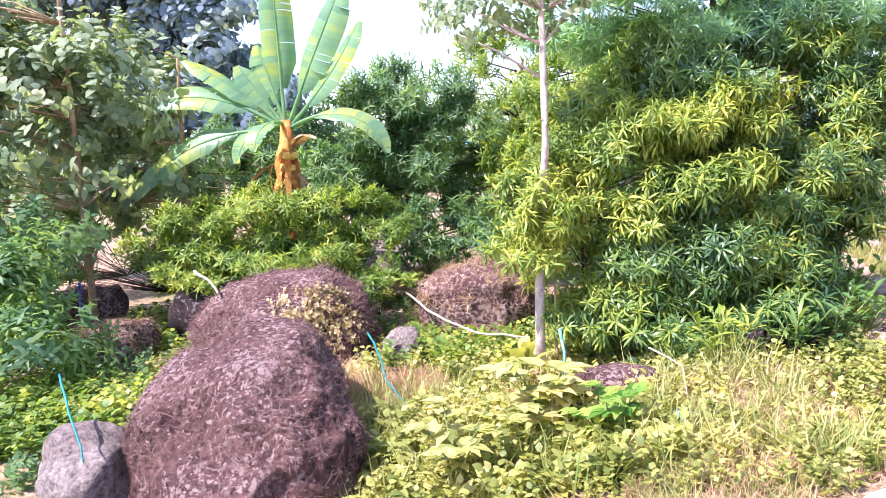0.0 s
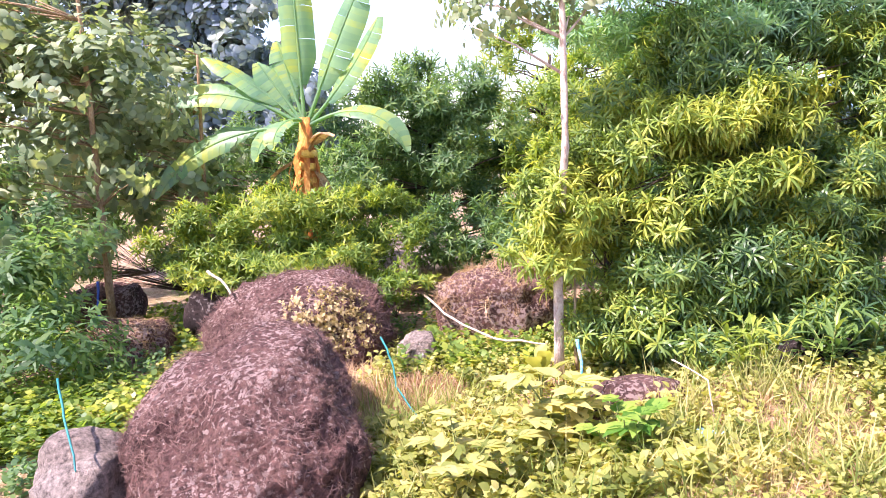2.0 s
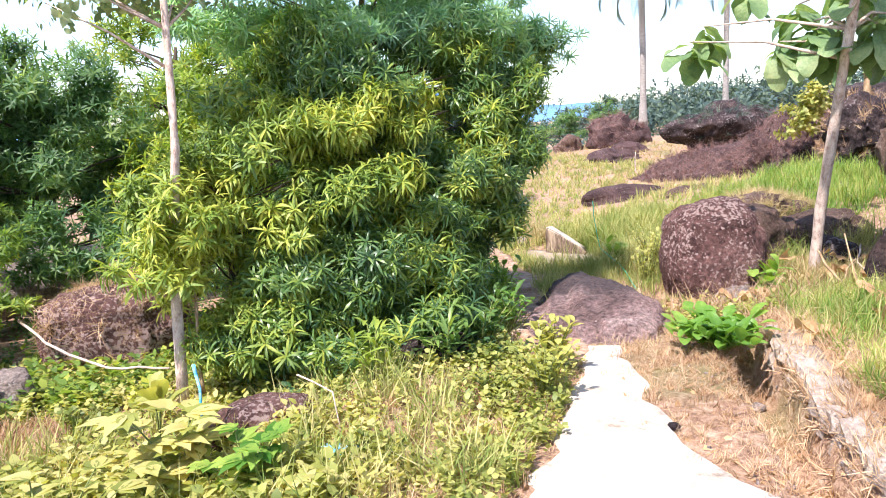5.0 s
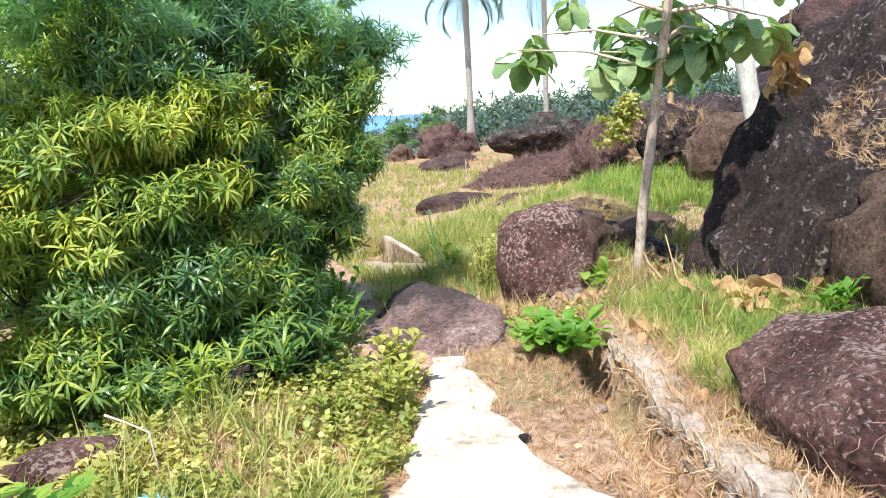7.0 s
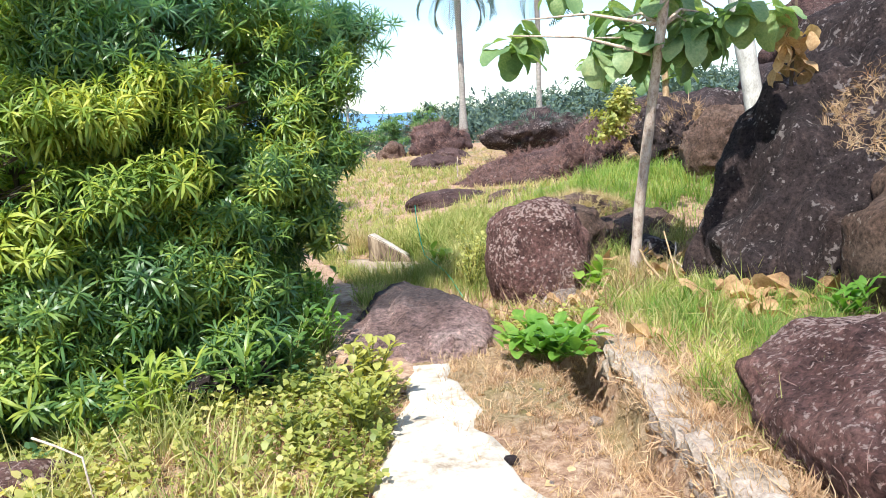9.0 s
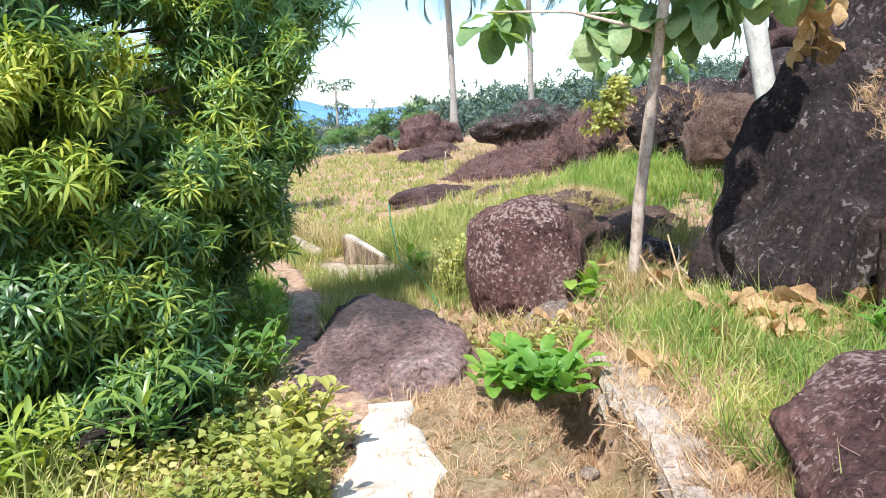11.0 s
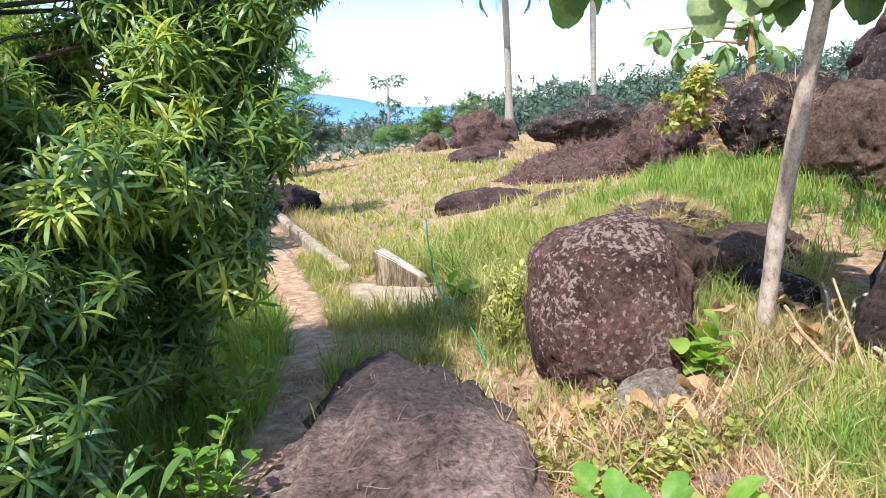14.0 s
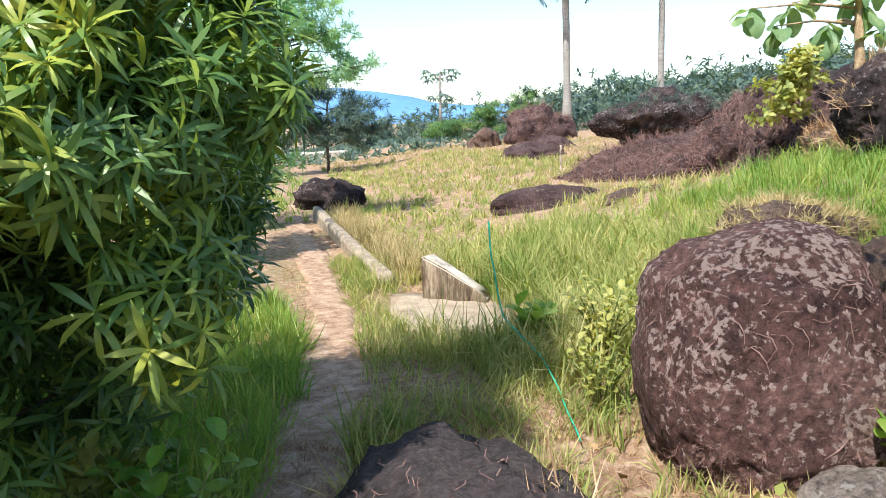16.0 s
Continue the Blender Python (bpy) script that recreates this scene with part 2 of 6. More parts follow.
SHEATH = rough_material("orange_dry_banana_sheath", [(0.4, (0.33, 0.09, 0.03)), (0.5, (0.55, 0.2, 0.04)), (0.62, (0.75, 0.45, 0.14))], 5, (1, 1, 0.5))
HOSE = rough_material("teal_plastic_hose", [(0.4, (0.015, 0.14, 0.14)), (0.6, (0.03, 0.24, 0.24))], 8, rough=0.4)
ROPE_BLUE = rough_material("blue_plastic_rope", [(0.4, (0.03, 0.08, 0.42)), (0.6, (0.08, 0.16, 0.6))], 20, rough=0.5)
TAPE_GREEN = rough_material("green_plastic_tape", [(0.4, (0.02, 0.33, 0.2)), (0.6, (0.06, 0.5, 0.32))], 20, rough=0.4)
TAPE_BLUE = rough_material("light_blue_plastic_film", [(0.4, (0.05, 0.35, 0.6)), (0.6, (0.4, 0.65, 0.8))], 12, rough=0.35)


def ground_material():
    m, n, l, b = material("meadow_soil", 0.95, 0.15)
    pos = n.new("ShaderNodeNewGeometry").outputs["Position"]
    a, c, f = noise_node(n, l, 0.6, 6, 0.6, pos), noise_node(n, l, 14, 10, 0.78, pos), noise_node(n, l, 60, 5, 0.75, pos)
    soil = ramp(n, [(0.36, (0.15, 0.08, 0.055)), (0.5, (0.36, 0.225, 0.145)), (0.62, (0.54, 0.39, 0.28))])
    l.new(c.outputs[0], soil.inputs[0])
    green = ramp(n, [(0.35, (0.08, 0.10, 0.03)), (0.65, (0.2, 0.22, 0.07))])
    l.new(f.outputs[0], green.inputs[0])
    mask = ramp(n, [(0.48, (0, 0, 0)), (0.66, (0.8, 0.8, 0.8))])
    l.new(a.outputs[0], mask.inputs[0])
    l.new(mixed(n, l, mask.outputs[0], soil.outputs[0], green.outputs[0]), b.inputs["Base Color"])
    bump(n, l, b, mixed(n, l, 0.5, c.outputs[0], f.outputs[0]), 0.8, 0.04)
    return m


GROUND = ground_material()

# ---- mesh helpers ----
def smooth(v, a, b):
    t = np.clip((np.asarray(v, float) - a) / (b - a), 0, 1)
    return t * t * (3 - 2 * t)


def path_x(y):
    return np.interp(y, [-6, 0, 4, 6, 8, 10, 14, 17, 30, 60], [-3.0, 0.0, 1.6, 2.05, 2.75, 3.3, 4.0, 4.4, 7.0, 14.0])


WALL_A, WALL_B = np.array((1.75, 1.62)), np.array((3.22, 4.42))


def drain_offset(x, y):
    """Metres left of the drain wall's inner edge, and how far along it (0 to 1)."""
    d = (WALL_B - WALL_A) / np.linalg.norm(WALL_B - WALL_A)
    px, py = np.asarray(x) - WALL_A[0], np.asarray(y) - WALL_A[1]
    return d[0] * py - d[1] * px, (px * d[0] + py * d[1]) / np.linalg.norm(WALL_B - WALL_A)


def lay(x, y):
    """The height of the ground."""
    x, y = np.asarray(x, float), np.asarray(y, float)
    along = np.interp(y, [4, 6.5, 9, 13, 18, 40, 70, 300], [0.0, -0.14, -0.34, -0.5, -0.55, -0.5, -1.5, -22.0])
    d = x - path_x(y)
    right = (0.95 - 0.5 * smooth(y, 10.5, 16)) * smooth(d, 1.6, 6.5) * smooth(y, 4.6, 9.5) * (1 - smooth(y, 60, 200)) + 0.06 * smooth(d, 1.1, 1.8) * (1 - smooth(y, 4.6, 9))
    right = right + np.clip(d - 8, 0, 60) * 0.085 * (1 - smooth(y, 90, 220)) * smooth(y, 3, 14)
    left = -0.18 * smooth(-d, 1.2, 2.6) * (1 - smooth(y, 30, 60)) - 0.32 * np.exp(-((x + 2.9) / 1.1) ** 2 - ((y - 3.0) / 1.2) ** 2)
    off, run = drain_offset(x, y)
    trough = -0.34 * smooth(off, 0.0, 0.06) * (1 - smooth(off, 0.24, 0.4)) * smooth(run, -0.6, -0.3) * (1 - smooth(run, 0.95, 1.06))
    pit = -0.3 * np.exp(-(((x - 4.35) / 0.55) ** 4) - ((y - 9.9) / 1.0) ** 4) - 0.3 * np.exp(-(((x - 4.15) / 0.35) ** 2) - ((y - 8.95) / 0.4) ** 2)
    pit = pit - 0.15 * np.exp(-(((x - 4.0) / 0.95) ** 4) - ((y - 6.1) / 0.85) ** 4)
    wave = 0.03 * np.sin(x * 2.1 + 1.3 * np.sin(y * 1.7)) * np.sin(y * 1.9 + x * 0.6) * smooth(np.abs(d), 0.5, 1.6)
    return along + right + left + trough + pit + wave


def z_at(x, y):
    return float(lay(x, y))


def mesh_object(name, verts, faces, mat, parent=None, label="", smooth_shade=True):
    me = bpy.data.meshes.new(name)
    me.from_pydata([tuple(v) for v in verts], [], [tuple(f) for f in faces])
    if smooth_shade:
        me.polygons.foreach_set("use_smooth", [True] * len(me.polygons))
    me.materials.append(mat)
    ob = new(name, me)
    if parent:
        ob.parent = parent
    if label:
        tagged(ob, label)
    return ob


def part(name, bm, mat, parent=None, label="", smooth_shade=True):
    me = bpy.data.meshes.new(name)
    bm.to_mesh(me)
    bm.free()
    if smooth_shade:
        me.polygons.foreach_set("use_smooth", [True] * len(me.polygons))
    me.materials.append(mat)
    ob = new(name, me)
    if parent:
        ob.parent = parent
    if label:
        tagged(ob, label)
    return ob


def thing(name, place, label, category, group="", kind=""):
    ob = new(name)
    ob.location = place
    ob.empty_display_size = 0.1
    return tagged(ob, label, category, group, kind)


def tri_mesh(name, verts, tris, mat):
    """A mesh out of arrays of points and triangles."""
    me = bpy.data.meshes.new(name)
    k = len(tris)
    me.vertices.add(len(verts))
    me.vertices.foreach_set("co", np.asarray(verts, np.float32).ravel())
    me.loops.add(3 * k)
    me.loops.foreach_set("vertex_index", np.asarray(tris, np.int32).ravel())
    me.polygons.add(k)
    me.polygons.foreach_set("loop_start", np.arange(0, 3 * k, 3, dtype=np.int32))
    me.polygons.foreach_set("loop_total", np.full(k, 3, np.int32))
    me.polygons.foreach_set("use_smooth", np.ones(k, bool))
    me.materials.append(mat)
    me.update()
    me.validate()
    return me


def strew(name, shapes, picks, mats, mat, parent=None, label=""):
    """One mesh of many copies: shapes are (points, triangles), picks says which, mats are 4x4 arrays."""
    mats, picks = np.asarray(mats, float), np.asarray(picks)
    vs, ts, base = [], [], 0
    for i, (v, f) in enumerate(shapes):
        sel = mats[picks == i]
        if not len(sel):
            continue
        p = np.einsum("nij,kj->nki", sel[:, :3, :3], v) + sel[:, None, :3, 3]
        vs.append(p.reshape(-1, 3))
        ts.append((f[None] + (np.arange(len(sel)) * len(v))[:, None, None] + base).reshape(-1, 3))
        base += len(sel) * len(v)
    me = tri_mesh(name, np.concatenate(vs), np.concatenate(ts), mat)
    ob = new(name, me)
    if parent:
        ob.parent = parent
    if label:
        tagged(ob, label)
    return ob


rng = np.random.default_rng(7)


def frames_for(points, ups, spin=None, size=1.0):
    """4x4 arrays that set a shape's z along ups at points, turned by spin, scaled by size."""
    n = len(points)
    z = ups / np.linalg.norm(ups, axis=1)[:, None]
    ref = np.where(np.abs(z[:, 2:3]) < 0.95, [[0, 0, 1.0]], [[1.0, 0, 0]])
    x = np.cross(ref, z)
    x /= np.linalg.norm(x, axis=1)[:, None]
    y = np.cross(z, x)
    a = rng.uniform(0, 2 * np.pi, n) if spin is None else spin
    c, s = np.cos(a)[:, None], np.sin(a)[:, None]
    size = np.broadcast_to(np.asarray(size, float), (n,))[:, None]
    m = np.zeros((n, 4, 4))
    m[:, :3, 0], m[:, :3, 1], m[:, :3, 2] = (x * c + y * s) * size, (y * c - x * s) * size, z * size
    m[:, :3, 3], m[:, 3, 3] = points, 1
    return m


def blade(length, width, rise, droop, turn, steps=3, fold=0.25, profile=None):
    """One leaf from the origin: starts at angle rise over the ground towards turn, bends down by droop."""
    w = profile or [0.25, 1.0, 0.8, 0.0]
    k = len(w) - 1
    p, ang, pts = np.zeros(3), rise, []
    h, side = np.array([math.cos(turn), math.sin(turn), 0]), np.array([-math.sin(turn), math.cos(turn), 0])
    for i in range(k + 1):
        up = np.array([0, 0, 1]) * math.cos(ang) - h * math.sin(ang)
        pts.append((p.copy(), w[i] * width / 2, up))
        p = p + (h * math.cos(ang) + np.array([0, 0, 1]) * math.sin(ang)) * length / k
        ang -= droop / k
    vs, fs = [], []
    for c, hw, up in pts:
        if hw < 1e-5:
            vs.append([c])
        elif fold is None:
            vs.append([c - side * hw, c + side * hw])
        else:
            vs.append([c - side * hw + up * fold * hw, c, c + side * hw + up * fold * hw])
    flat, idx = [], []
    for ring in vs:
        idx.append(list(range(len(flat), len(flat) + len(ring))))
        flat += ring
    for a, b in zip(idx, idx[1:]):
        if len(a) == 2:
            fs += [(a[0], a[1], b[1]), (a[0], b[1], b[0])] if len(b) == 2 else [(a[0], a[1], b[0])]
        elif len(a) == 3 and len(b) == 3:
            for j in (0, 1):
                fs += [(a[j], a[j + 1], b[j + 1]), (a[j], b[j + 1], b[j])]
        elif len(b) == 1:
            fs += [(a[0], a[1], b[0]), (a[1], a[2], b[0])]
        elif len(a) == 1:
            fs += [(a[0], b[1], b[0]), (a[0], b[2], b[1])]
    return np.array(flat), np.array(fs)


def bunch(leaves):
    vs, fs, k = [], [], 0
    for v, f in leaves:
        vs.append(v)
        fs.append(f + k)
        k += len(v)
    return np.concatenate(vs), np.concatenate(fs)


def whorl(count, length, width, seed, low=-0.3, high=1.1, droop=0.7, profile=(0.5, 1.0, 0.0)):
    """A rosette of narrow leaves at a twig's end."""
    r = random.Random(seed)
    out = []
    for i in range(count):
        q = i / count
        rise = low + (high - low) * q + r.uniform(-0.15, 0.15)
        v, f = blade(length * r.uniform(0.75, 1.1) * (1 - 0.25 * q), width, rise, droop * r.uniform(0.5, 1.3), i * 2.4 + r.uniform(-0.3, 0.3), profile=profile, fold=None)
        v = v + np.array([0, 0, 0.18 * length * q])
        out.append((v, f))
    return bunch(out)


def sprig(count, length, width, stem, seed, profile=(0.45, 1.0, 0.0), droop=0.8):
    """Leaves set along a short upright twig."""
    r = random.Random(seed)
    out = []
    for i in range(count):
        q = (i + 0.5) / count
        v, f = blade(length * r.uniform(0.6, 1.1) * (1.1 - 0.4 * q), width * r.uniform(0.8, 1.1), r.uniform(0.1, 0.9), droop * r.uniform(0.4, 1.4), i * 2.4 + r.uniform(-0.5, 0.5), profile=list(profile), fold=None)
        out.append((v + np.array([0, 0, stem * q]), f))
    return bunch(out)


def broad_leaf(length, width, rise, droop, turn, seed, wave=0.10, fold=0.16, rings=12, curl=0.0):
    """A broad leaf with a sunken midrib, ribbed side veins, a wavy edge and a drooping tip."""
    r = random.Random(seed)
    a, b = r.uniform(0, 6.28), r.uniform(0, 6.28)
    h, side = np.array([math.cos(turn), math.sin(turn), 0]), np.array([-math.sin(turn), math.cos(turn), 0])
    p, ang, vs, fs = np.zeros(3), rise, [], []
    bend = r.uniform(-0.12, 0.12)
    for i in range(rings + 1):
        u = i / rings
        hw = width / 2 * max(0.02, math.sin(math.pi * (0.03 + 0.95 * u) ** 1.1) ** 0.62) * (1 + 0.05 * math.sin(i * 2.1 + b))
        up = np.array([0, 0, 1]) * math.cos(ang) - h * math.sin(ang)
        for k in (-1, -0.5, 0, 0.5, 1):
            lift = fold * abs(k) * hw + wave * hw * k * k * math.sin(i * 0.95 + a + k * 1.3) + (0.05 * hw * (1 if i % 2 else -1) if abs(k) == 0.5 else 0) + curl * hw * k * k
            vs.append(p + side * (hw * k * (1 - 0.25 * abs(curl) * abs(k)) + bend * length * u * u) + up * lift)
        p = p + (h * math.cos(ang) + np.array([0, 0, 1]) * math.sin(ang)) * length / rings
        ang -= droop / rings * (0.4 + 1.2 * u)
    for i in range(rings):
        for j in range(4):
            c = 5 * i + j
            fs += [(c, c + 1, c + 6), (c, c + 6, c + 5)]
    return np.array(vs), np.array(fs)


def tuft(count, length, width, seed, lean=0.6, droop=0.9):
    """A tuft of grass."""
    r = random.Random(seed)
    out = []
    for i in range(count):
        v, f = blade(length * r.uniform(0.5, 1.15), width, 1.57 - r.uniform(0, lean), droop * r.uniform(0.3, 1.6), r.uniform(0, 6.28), profile=[0.9, 0.7, 0.0], fold=None)
        v = v + np.array([r.uniform(-1, 1), r.uniform(-1, 1), 0]) * length * 0.18
        out.append((v, f))
    return bunch(out)


def tube(bm, pts, radii, sides=8):
    """A tapering pipe through pts."""
    rings = []
    for i, p in enumerate(pts):
        p = Vector(p)
        a, b = Vector(pts[max(i - 1, 0)]), Vector(pts[min(i + 1, len(pts) - 1)])
        q = (b - a).to_track_quat("Z", "Y")
        r = radii[i] if hasattr(radii, "__len__") else radii
        rings.append([bm.verts.new(p + q @ Vector((r * math.cos(k * 2 * math.pi / sides), r * math.sin(k * 2 * math.pi / sides), 0))) for k in range(sides)])
    for a, b in zip(rings, rings[1:]):
        for k in range(sides):
            bm.faces.new((a[k], a[(k + 1) % sides], b[(k + 1) % sides], b[k]))
    bm.faces.new(rings[0][::-1])
    bm.faces.new(rings[-1])


def curve_points(a, b, sag, count=10, wobble=0.0, seed=1):
    r = random.Random(seed)
    out = []
    for i in range(count + 1):
        t = i / count
        p = Vector(a).lerp(Vector(b), t) + Vector(sag) * (4 * t * (1 - t))
        if 0 < i < count:
            p += Vector((r.uniform(-1, 1), r.uniform(-1, 1), r.uniform(-1, 1))) * wobble
        out.append(p)
    return out


def boulder(name, place, size, turn, seed, mat, label, level=5, rough=0.16, block=0.75, tilt=(0, 0), flat=None, group="boulders", category="boulder", crag=0.022, shear=(0, 0)):
    """A weathered boulder of half-axes size. block under 1 squares it; flat cuts its top off softly at that share of its height."""
    bm = bmesh.new()
    bmesh.ops.create_icosphere(bm, subdivisions=level, radius=1)
    shift = Vector((seed * 7.31, seed * 3.17, seed * 5.73))
    rot = Euler((radians(tilt[0]), radians(tilt[1]), radians(turn))).to_matrix()
    s = Vector(size)
    for v in bm.verts:
        n = v.co.normalized()
        p = Vector([math.copysign(abs(c) ** block, c) for c in n])
        p *= 0.5 + 0.5 / max(p.length, 1e-3)
        if flat is not None and p.z > flat:
            p.z = flat + (p.z - flat) * 0.25
        k = 1 + rough * 2.2 * (noise.noise(n * 1.1 + shift)) + rough * 0.9 * noise.noise(n * 2.7 + shift) + rough * 0.35 * noise.noise(n * 6.5 + shift) + rough * 0.22 * noise.noise(n * 15 + shift) + 0.012 * noise.noise(n * 38 + shift)
        k += crag * (0.5 - 2.2 * abs(noise.noise(n * 2.1 + shift * 0.7))) + crag * 0.6 * (0.5 - 2.2 * abs(noise.noise(n * 5.3 - shift)))
        p = Vector((p.x * s.x, p.y * s.y, p.z * s.z)) * k
        p = rot @ p
        v.co = p + Vector((shear[0], shear[1], 0)) * p.z
    ob = part(name, bm, mat)
    ob.location = place
    return tagged(ob, label, category, group)

# ---- ground, path, drain ----
def graded(fine, coarse_a, coarse_b, far_a, far_b):
    """Grid lines: fine stretch at a close step, then growing steps outwards."""
    a, b, step = fine
    mid = list(np.arange(a, b, step))
    lo, hi, s = [], [], step
    p = mid[0]
    while p > far_a:
        s *= 1.09 if p > coarse_a else 1.35
        p -= s
        lo.append(p)
    p, s = mid[-1], step
    while p < far_b:
        s *= 1.05 if p < coarse_b else 1.3
        p += s
        hi.append(p)
    return np.array(lo[::-1] + mid + hi)


xs, ys = graded((-1.5, 5.5, 0.07), -14, 24, -4000, 4000), graded((1.2, 11.0, 0.08), -8, 50, -3000, 4800)
gx, gy = np.meshgrid(xs, ys)
gz = lay(gx, gy)
near = np.exp(-((gx - 2) / 12) ** 2 - ((gy - 6) / 12) ** 2)
gz = gz + near * 0.02 * np.sin(gx * 9.1 + 2 * np.sin(gy * 5.3)) * np.sin(gy * 8.3 + gx * 3.1)
nx, ny = len(xs), len(ys)
grid = np.arange(nx * ny).reshape(ny, nx)
quads = np.stack([grid[:-1, :-1], grid[:-1, 1:], grid[1:, 1:], grid[1:, :-1]], -1).reshape(-1, 4)
tris = np.concatenate([quads[:, [0, 1, 2]], quads[:, [0, 2, 3]]])
ground = new("ground", tri_mesh("ground", np.stack([gx, gy, gz], -1).reshape(-1, 3), tris, GROUND))
tagged(ground, "uneven soil of a grassy clearing with dry and green patches", "ground", kind="structure")


def strip(name, line, widths, lift, mat, label, category, seed, thick=0.05):
    """A path laid on the ground with ragged edges: line of (x, y), left and right widths."""
    vs, fs = [], []
    across = 9
    r = random.Random(seed)
    for i, (x, y) in enumerate(line):
        a, b = line[max(i - 1, 0)], line[min(i + 1, len(line) - 1)]
        d = Vector((b[0] - a[0], b[1] - a[1])).normalized()
        n = Vector((-d.y, d.x))
        wl, wr = widths[i]
        wl += 0.1 * noise.noise(Vector((x * 3, y * 3, seed))) + 0.05 * noise.noise(Vector((x * 11, y * 11, seed)))
        wr += 0.12 * noise.noise(Vector((x * 3, y * 3, seed + 9))) + 0.06 * noise.noise(Vector((x * 11, y * 11, seed + 9)))
        for j in range(across + 1):
            t = wl + (-wr - wl) * j / across
            px, py = x + n.x * t, y + n.y * t
            edge = j in (0, across)
            vs.append((px, py, z_at(px, py) + (lift if not edge else -thick)))
    for i in range(len(line) - 1):
        for j in range(across):
            a = i * (across + 1) + j
            fs.append((a, a + 1, a + across + 2, a + across + 1))
    return tagged(mesh_object(name, vs, fs, mat), label, category, kind="structure")


slab_left = lambda y: np.interp(y, [2.4, 2.75, 3.2, 4.4], [0.46, 0.34, 0.2, 0.06])
slab_right = lambda y: np.interp(y, [2.8, 3.1, 3.4, 4.25, 4.75], [1.0, 0.62, 0.5, 0.36, 0.25])
slab_line = [(-2.1 + 4.0 * (i / 60), -2.6 + (4.75 + 2.6) * (i / 60)) for i in range(61)]
strip("pavement", slab_line, [(slab_left(y), slab_right(y)) for x, y in slab_line], 0.035, CONCRETE, "sun-bleached broken concrete footpath partly overgrown", "footpath", 3)
dirt_line = [(float(path_x(y)) - 0.05, y) for y in np.linspace(4.3, 20, 120)]
strip("footpath", dirt_line, [(0.27, 0.27) if y < 9 else (0.2, 0.2) for x, y in dirt_line], 0.03, DIRT, "narrow trodden sandy dirt footpath beside grass", "footpath", 5)

# ---- boulders ----
MOSSY = "mauve-brown weathered boulder with pale lichen and dead root fibres"
boulder("boulder", (-2.98, 3.95, -0.28), (0.76, 1.15, 0.86), 18, 1, ROCK, MOSSY + " among weeds", 6, 0.10, 0.8, (0, 12))
boulder("boulder", (-3.5, 6.35, -0.2), (0.92, 0.95, 0.62), 10, 2, ROCK, "mauve boulder under dry creepers below the banana plant", 5, 0.12, 0.8)
boulder("boulder", (-1.65, 7.05, -0.08), (0.62, 0.5, 0.55), -8, 3, ROCK, "rounded mauve boulder draped with dry orange grass", 5, 0.12, 0.75)
boulder("boulder", (-6.7, 7.85, -0.1), (0.45, 0.4, 0.38), 15, 4, ROCK, "flat mauve boulder crossed by a blue rope", 4, 0.13, 0.7, flat=0.6)
boulder("boulder", (-5.4, 6.3, -0.15), (0.42, 0.4, 0.33), 30, 5, ROCK, "low mauve boulder covered with dead grass", 4, 0.13, 0.7, flat=0.6)
boulder("boulder", (-4.75, 7.0, 0.0), (0.3, 0.3, 0.36), 50, 6, ROCK_DARK, "dark boulder half hidden under a bush", 4, 0.15)
boulder("boulder", (-3.76, 3.3, -0.2), (0.28, 0.26, 0.34), 10, 7, ROCK_GREY, "small grey stone crossed by a teal hose", 4, 0.14)
boulder("boulder", (-3.6, 2.6, -0.3), (0.3, 0.25, 0.2), 70, 8, ROCK_GREY, "pale grey stone lying among dead leaves", 4, 0.14)
boulder("boulder", (-2.25, 5.85, -0.15), (0.17, 0.15, 0.17), 0, 9, ROCK_GREY, "small grey stone among creeping weeds", 4, 0.14)
boulder("boulder", (-0.55, 4.35, -0.16), (0.36, 0.3, 0.24), 20, 10, ROCK, "low reddish stone among weeds", 4, 0.14)
boulder("boulder", (0.75, 4.95, -0.15), (0.3, 0.2, 0.32), 10, 11, ROCK_DARK, "dark stone in the shade under the shrub", 4, 0.15)
boulder("boulder", (-2.9, 9.3, 0.1), (0.7, 0.5, 0.45), 10, 12, ROCK_GREY, "grey boulder glimpsed behind the bushes", 4, 0.13)
boulder("boulder", (2.4, 5.5, -0.17), (0.64, 1.22, 0.33), -28, 13, ROCK_PATH, "low flat dark and pink rock lying in the footpath, shade painted on its back", 6, 0.11, 1.0, (5, 0), crag=0.09)
boulder("boulder", (4.3, 6.46, 0.17), (0.55, 0.56, 0.6), -28, 44, ROCK, "round mauve boulder speckled with white lichen beside the path", 6, 0.06, 0.68, (0, -4), crag=0.035)
boulder("boulder", (5.25, 7.1, 0.05), (0.5, 0.45, 0.5), 20, 15, ROCK_BROWN, "low brown rock behind the round boulder", 5, 0.12)
boulder("boulder", (6.5, 4.75, 0.1), (1.6, 1.2, 2.1), 35, 16, ROCK_DARK, "towering weathered boulder, black from shade in its colour, with white lichen", 6, 0.11, 1.02, crag=0.12, shear=(0.22, -0.08))
boulder("boulder", (8.6, 5.2, 1.3), (1.6, 1.4, 1.8), 10, 17, ROCK_DARK, "high dark boulder behind the towering one", 5, 0.13, 0.8)
boulder("boulder", (5.9, 3.2, 0.35), (1.0, 0.9, 0.95), -10, 18, ROCK_BROWN, "grey-brown boulder leaning against the black one", 5, 0.13, 0.8)
